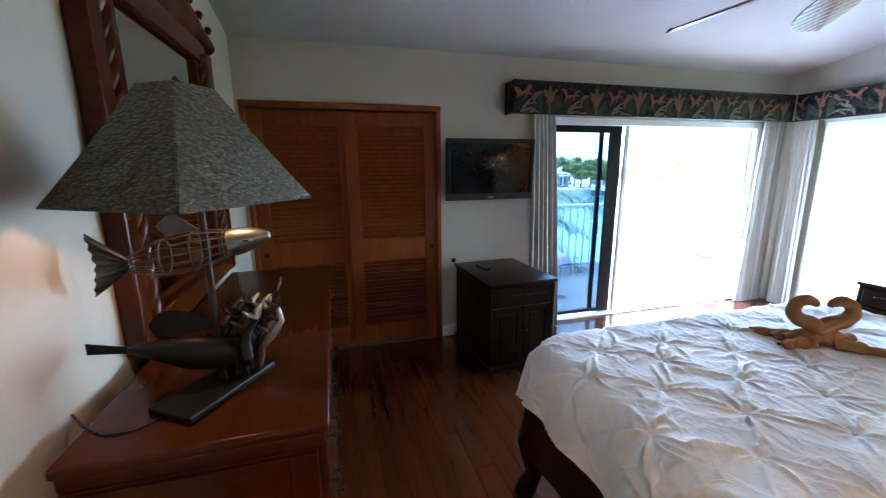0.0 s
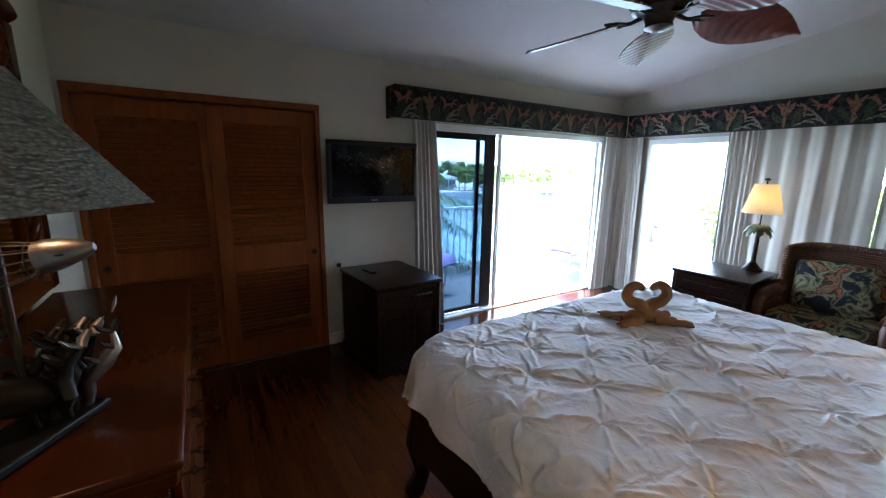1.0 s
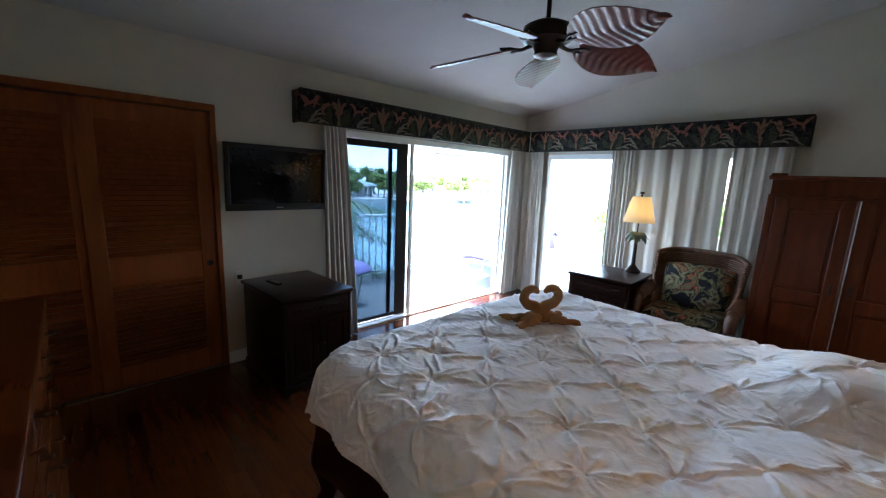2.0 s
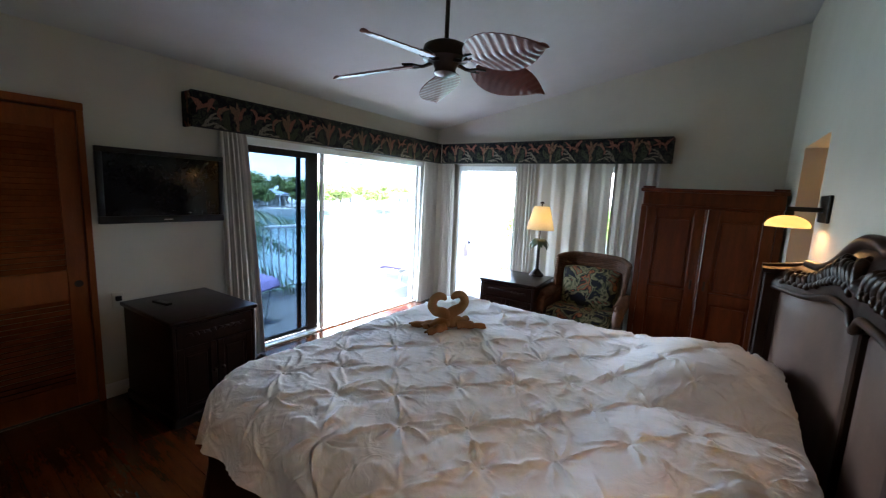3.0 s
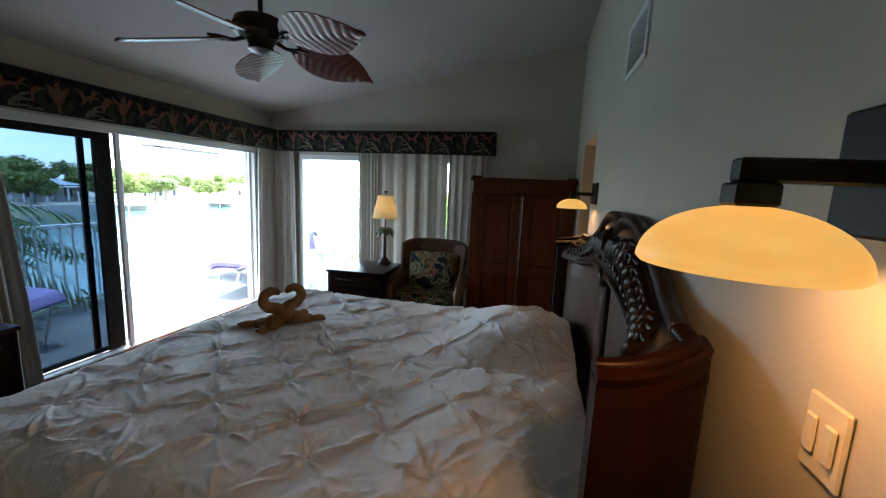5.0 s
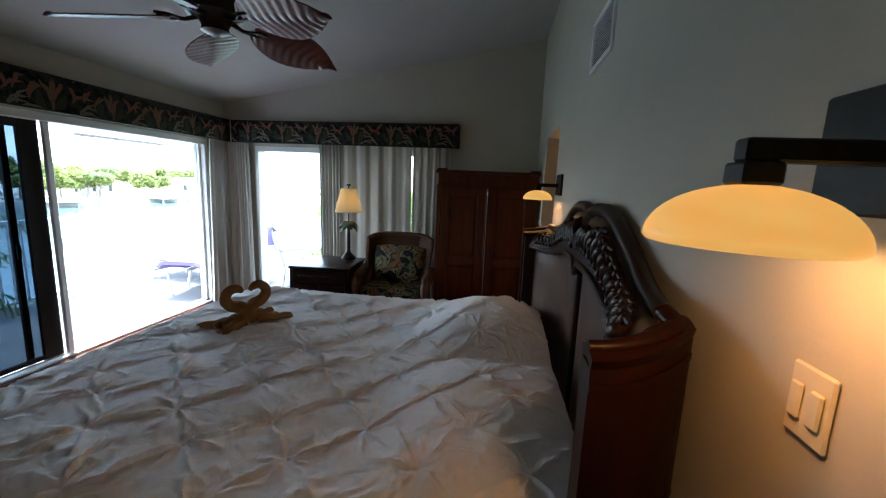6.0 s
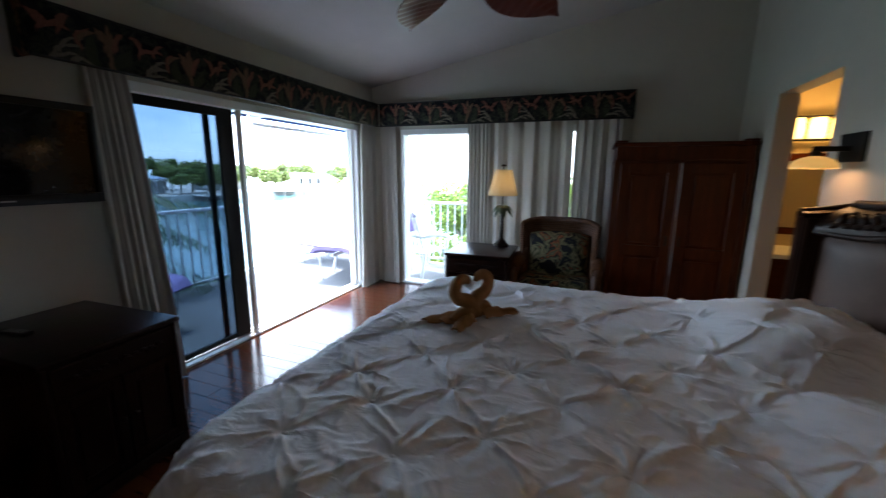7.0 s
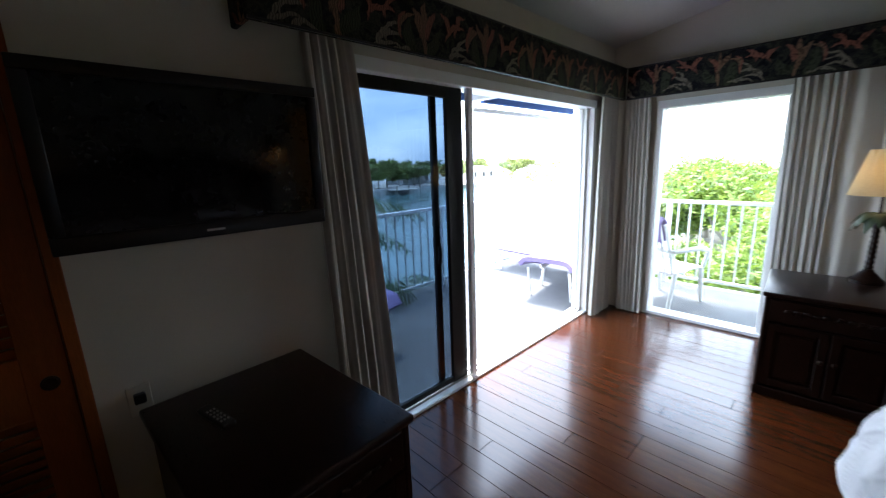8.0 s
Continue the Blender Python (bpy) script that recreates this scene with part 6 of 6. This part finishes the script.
def leaf_cloud(rng, centres, count, size, flat=0.75):
    """Many small leaf blades scattered in uneven clumps."""
    vs, fs = [], []
    for (cx, cy, cz_, cr_) in centres:
        for _ in range(count):
            d = Vector((rng.gauss(0, 1), rng.gauss(0, 1), rng.gauss(0, 1))).normalized() * cr_ * rng.uniform(0.45, 1.08)
            p0 = Vector((cx, cy, cz_)) + Vector((d.x, d.y, d.z * flat))
            a = Vector((rng.gauss(0, 1), rng.gauss(0, 1), rng.gauss(0, 0.6))).normalized()
            b = a.cross(Vector((rng.gauss(0, 1), rng.gauss(0, 1), rng.gauss(0, 1)))).normalized()
            s = size * rng.uniform(0.6, 1.3)
            k = len(vs)
            vs += [p0 - a * s, p0 + b * s * 0.42, p0 + a * s, p0 - b * s * 0.42]
            fs.append((k, k + 1, k + 2, k + 3))
    return vs, fs


def leafy(name, vs, fs, mat, parent):
    me = bpy.data.meshes.new(name)
    me.from_pydata([tuple(v) for v in vs], [], fs)
    me.materials.append(mat)
    ob = new(name, me)
    ob.parent = parent
    return ob


def tree(at, height, crown_r, seed, mat, size, count, clumps, label, limbs=5, name="tree"):
    rng = random.Random(seed)
    t = thing(name, at, 0, label, "tree", "trees by the water")
    bm = bmesh.new()
    lean = Vector((rng.uniform(-0.2, 0.2), rng.uniform(-0.2, 0.2), 1))
    top = lean * height * 0.55
    tube(bm, [(0, 0, -0.2), top * 0.5 + Vector((rng.uniform(-0.1, 0.1), rng.uniform(-0.1, 0.1), 0)) * height * 0.3, top], [height * 0.035, height * 0.026, height * 0.018], 8)
    cs = []
    for k in range(clumps):
        a = 2 * math.pi * k / clumps + rng.uniform(-0.4, 0.4)
        rr = crown_r * rng.uniform(0.25, 0.85)
        c = Vector((math.cos(a) * rr, math.sin(a) * rr, height * rng.uniform(0.50, 0.92) - 0.2 * rr))
        cs.append((*c, crown_r * rng.uniform(0.26, 0.46)))
        if k < limbs:
            mid = (top * 0.7 + c) / 2 + Vector((0, 0, -0.08 * height))
            tube(bm, [top * 0.6, mid, c], [height * 0.018, height * 0.012, height * 0.005], 6)
    part("trunk", bm, M["bark"], t, smooth=True)
    vs, fs = leaf_cloud(rng, cs, count, size)
    leafy("crown", vs, fs, mat, t)
    return t


# near mangroves east of the balcony
built("bank", boxed(8.2, -25, WZ - 0.5, 15.5, 4.8, WZ + 0.25), M["soil"], "sandy bank under the mangroves", "structure")
built("bank_far", boxed(18.0, -25, WZ - 0.5, 46, 8.4, WZ + 0.25), M["soil"], "low bank under the far mangroves", "structure")
spots = [(8.9, 1.7, 4.0, 1.5), (9.4, 2.5, 3.3, 1.1), (9.6, 3.6, 3.9, 1.3), (9.0, 0.0, 4.2, 1.7), (11.4, 2.0, 4.3, 1.7), (11.4, -0.4, 4.6, 2.0), (14.2, 1.4, 4.6, 2.2), (13.6, 2.2, 4.0, 1.5), (19.5, 4.4, 4.5, 2.4), (20.5, 1.0, 4.9, 2.8), (19.8, 7.0, 3.9, 2.1), (24.0, 4.0, 4.8, 2.8), (25.0, 7.0, 4.2, 2.4), (27.0, 6.8, 4.6, 2.9), (31.0, 7.4, 4.4, 2.6), (33.0, 8.0, 4.8, 3.1), (8.9, -2.2, 4.3, 1.8)]
for i, (x, y, h, r) in enumerate(spots):
    near = x < 12
    tree((x, y, WZ + 0.25), h, r, 100 + i, M["mangrove"], 0.062 if near else 0.13, 430 if near else 420, 15, "bright green mangrove tree beside the balcony", 12 if near else 5, "mangrove_tree")


# palm beside the balcony, seen through the tinted pane
def palm(at, height, seed, fronds, flen, label, leaflets=34, lw=0.022):
    rng = random.Random(seed)
    t = thing("palm_tree", at, 0, label, "palm tree", "trees by the water")
    bend = Vector((rng.uniform(-0.12, 0.12), rng.uniform(-0.12, 0.12), 1))
    pts = [Vector((bend.x * height * (k / 8) ** 2, bend.y * height * (k / 8) ** 2, height * k / 8)) for k in range(9)]
    part("trunk", tube(bmesh.new(), pts, [0.16 - 0.006 * k for k in range(9)], 10), M["bark"], t, smooth=True)
    vs, fs = [], []
    for f in range(fronds):
        a = 2.399 * f
        el = rng.uniform(-0.1, 1.0)
        L = flen * rng.uniform(0.85, 1.1)
        dirh = Vector((math.cos(a), math.sin(a), 0))
        sidev = Vector((-dirh.y, dirh.x, 0))
        spine = []
        for k in range(leaflets + 1):
            u = k / leaflets
            spine.append(pts[-1] + dirh * L * u * math.cos(el * (1 - u)) + Vector((0, 0, L * (math.sin(el) * u * 0.8 - 0.62 * u * u))))
        for k in range(leaflets):
            a0, b0 = spine[k], spine[k + 1]
            q = len(vs)
            vs += [a0 + sidev * 0.012, a0 - sidev * 0.012, b0 - sidev * 0.01, b0 + sidev * 0.01]
            fs.append((q, q + 1, q + 2, q + 3))
            u = k / leaflets
            ll = L * 0.30 * math.sin(math.pi * (0.08 + 0.86 * u)) + 0.03
            for s in (-1, 1):
                tip = a0 + sidev * s * ll * 0.85 + (b0 - a0).normalized() * ll * 0.45 + Vector((0, 0, -ll * rng.uniform(0.25, 0.55)))
                wv_ = (b0 - a0).normalized() * lw * (flen / 1.8)
                midp = (a0 + tip) / 2 + Vector((0, 0, 0.05 * ll))
                q = len(vs)
                vs += [a0, midp - wv_, tip, midp + wv_]
                fs.append((q, q + 1, q + 2, q + 3))
    leafy("crown", vs, fs, M["palm_leaf"], t)
    return t


palm((3.3, 6.9, WZ), 4.6, 31, 22, 1.9, "green palm tree rising beside the balcony railing")
palm((4.75, 6.7, WZ), 3.0, 33, 18, 1.5, "green palm tree below the balcony railing")
palm((2.2, 6.9, WZ), 4.9, 35, 18, 1.9, "green palm tree close to the railing")

# far shore: land, seawall, docks, houses and trees
M["roof_blue"] = surface("metal_roof", (0.14, 0.19, 0.26), (0.22, 0.28, 0.36), 0.5, 1.0, bump=0.05)
M["roof_grey"] = surface("shingle_roof", (0.16, 0.15, 0.14), (0.26, 0.25, 0.23), 0.8, 1.0, bump=0.1)
M["house_white"] = surface("house_stucco", (0.38, 0.38, 0.36), (0.48, 0.48, 0.46), 0.8, 1.0, bump=0.05)
M["window_dark"] = surface("dark_window_glass", (0.02, 0.03, 0.035), (0.05, 0.06, 0.07), 0.1, 2.0, bump=0.0)
SHY = 62.0
built("far_shore", boxed(-60, SHY, WZ - 1, 140, SHY + 60, WZ + 0.85), M["concrete"], "pale sandy ground of the far shore", "structure")
built("seawall", boxed(-60, SHY - 0.7, WZ - 1, 140, SHY - 0.02, WZ + 0.95), M["concrete"], "pale concrete seawall along the far shore", "structure")
built("east_shore", boxed(70, -80, WZ - 1, 140, SHY - 0.8, WZ + 0.85), M["concrete"], "low pale shore across the bay", "structure")


def house(at, w, d, h, roof, label):
    g = thing("house", at, 0, label, "house", "houses on the far shore")
    part("wall", boxed(-w / 2, 0, 0, w / 2, d, h, 0.03), M["house_white"], g)
    bm = bmesh.new()
    o = 0.6
    rh = 1.1
    v = [bm.verts.new(q) for q in ((-w / 2 - o, -o, h), (w / 2 + o, -o, h), (w / 2 + o, d + o, h), (-w / 2 - o, d + o, h), (-w / 2 + d * 0.42, d / 2, h + rh), (w / 2 - d * 0.42, d / 2, h + rh))]
    for f in ((0, 1, 5, 4), (2, 3, 4, 5), (1, 2, 5), (3, 0, 4), (3, 2, 1, 0)):
        bm.faces.new([v[i] for i in f])
    part("roof", bm, roof, g)
    k = max(3, int(w / 2.6))
    for i in range(k):
        x = -w / 2 + w * (i + 0.5) / k
        wn_ = part("window", boxed(x - 0.62, -0.05, 0.6, x + 0.62, 0.02, 2.05, 0.01), M["white_paint"], g)
        part("pane", boxed(x - 0.54, -0.07, 0.68, x + 0.54, -0.05, 1.97), M["window_dark"], wn_)
    for i in range(k + 1):
        x = -w / 2 + w * i / k
        part("porch_post", boxed(x - 0.1, -2.2, 0, x + 0.1, -2.0, 2.2), M["white_paint"], g)
    part("porch_roof", boxed(-w / 2, -2.4, 2.2, w / 2, 0, 2.33), M["white_paint"], g)
    return g


LZ0 = WZ + 0.85
house((43.0, SHY + 9, LZ0), 8, 6, 2.5, M["roof_blue"], "white waterfront house with a blue metal roof")
house((62.0, SHY + 10, LZ0), 9, 6, 2.5, M["roof_grey"], "white waterfront house with a grey hip roof")
house((8.0, SHY + 11, LZ0), 9, 6, 2.6, M["roof_grey"], "low white house among palms")
house((26.0, SHY + 9, LZ0), 8, 6, 2.5, M["roof_grey"], "white waterfront house behind a dock")
house((86.0, SHY + 10, LZ0), 10, 6, 2.5, M["roof_blue"], "white waterfront house with a blue metal roof")
rng = random.Random(77)
for i in range(56):
    x = -24 + i * 2.7 + rng.uniform(-1.2, 1.2)
    y = SHY + rng.choice((5.0, 18.0, 20.0, 23.0)) + rng.uniform(-1, 1)
    h = rng.uniform(4.2, 5.6) * (1.12 if y > SHY + 15 else 0.85)
    if i % 3 == 0:
        palm((x, y, LZ0), h * 0.85, 200 + i, 15, 2.6, "tall palm tree on the far shore", 16, 0.05)
    else:
        tree((x, y, LZ0), h, h * 0.52, 300 + i, M["far_leaf"], 0.30, 230, 11, "dense green tree on the far shore", 3, "shore_tree")
for i, (x, y, h) in enumerate(((38.5, 4.0, 4.4), (41.0, 19.0, 6.6), (46.8, 4.5, 4.6), (45.0, 20.0, 6.9), (50.0, 6.0, 5.6), (53.5, 18.0, 6.4), (56.5, 5.0, 4.6), (66.5, 4.5, 4.5))):
    tree((x, SHY + y, LZ0), h, h * 0.55, 500 + i, M["far_leaf"], 0.28, 260, 13, "dense green tree on the far shore", 3, "shore_tree")
for i in range(5):
    x = 14 + i * 17
    dk = thing("dock", (x, SHY - 0.72, WZ + 0.75), 0, "grey wooden boat dock at the seawall", "dock", "docks")
    part("deck", boxed(-3, -3.0, 0, 3, 0, 0.12), M["concrete"], dk)
    for px in (-2.8, 0, 2.8):
        part("pile", tube(bmesh.new(), [(px, -2.8, -1.4), (px, -2.8, 0.9)], 0.13, 8), M["bark"], dk)
vs, fs = leaf_cloud(random.Random(5), [(72 + rng.uniform(0, 14), -70 + i * 4.2, LZ0 + rng.uniform(0.6, 2.4), rng.uniform(2.2, 3.4)) for i in range(31)], 120, 0.42)
hedge = leafy("far_woods", vs, fs, M["far_leaf"], None)
tagged(hedge, "low dense green woods across the bay", "woods", "", "stuff")
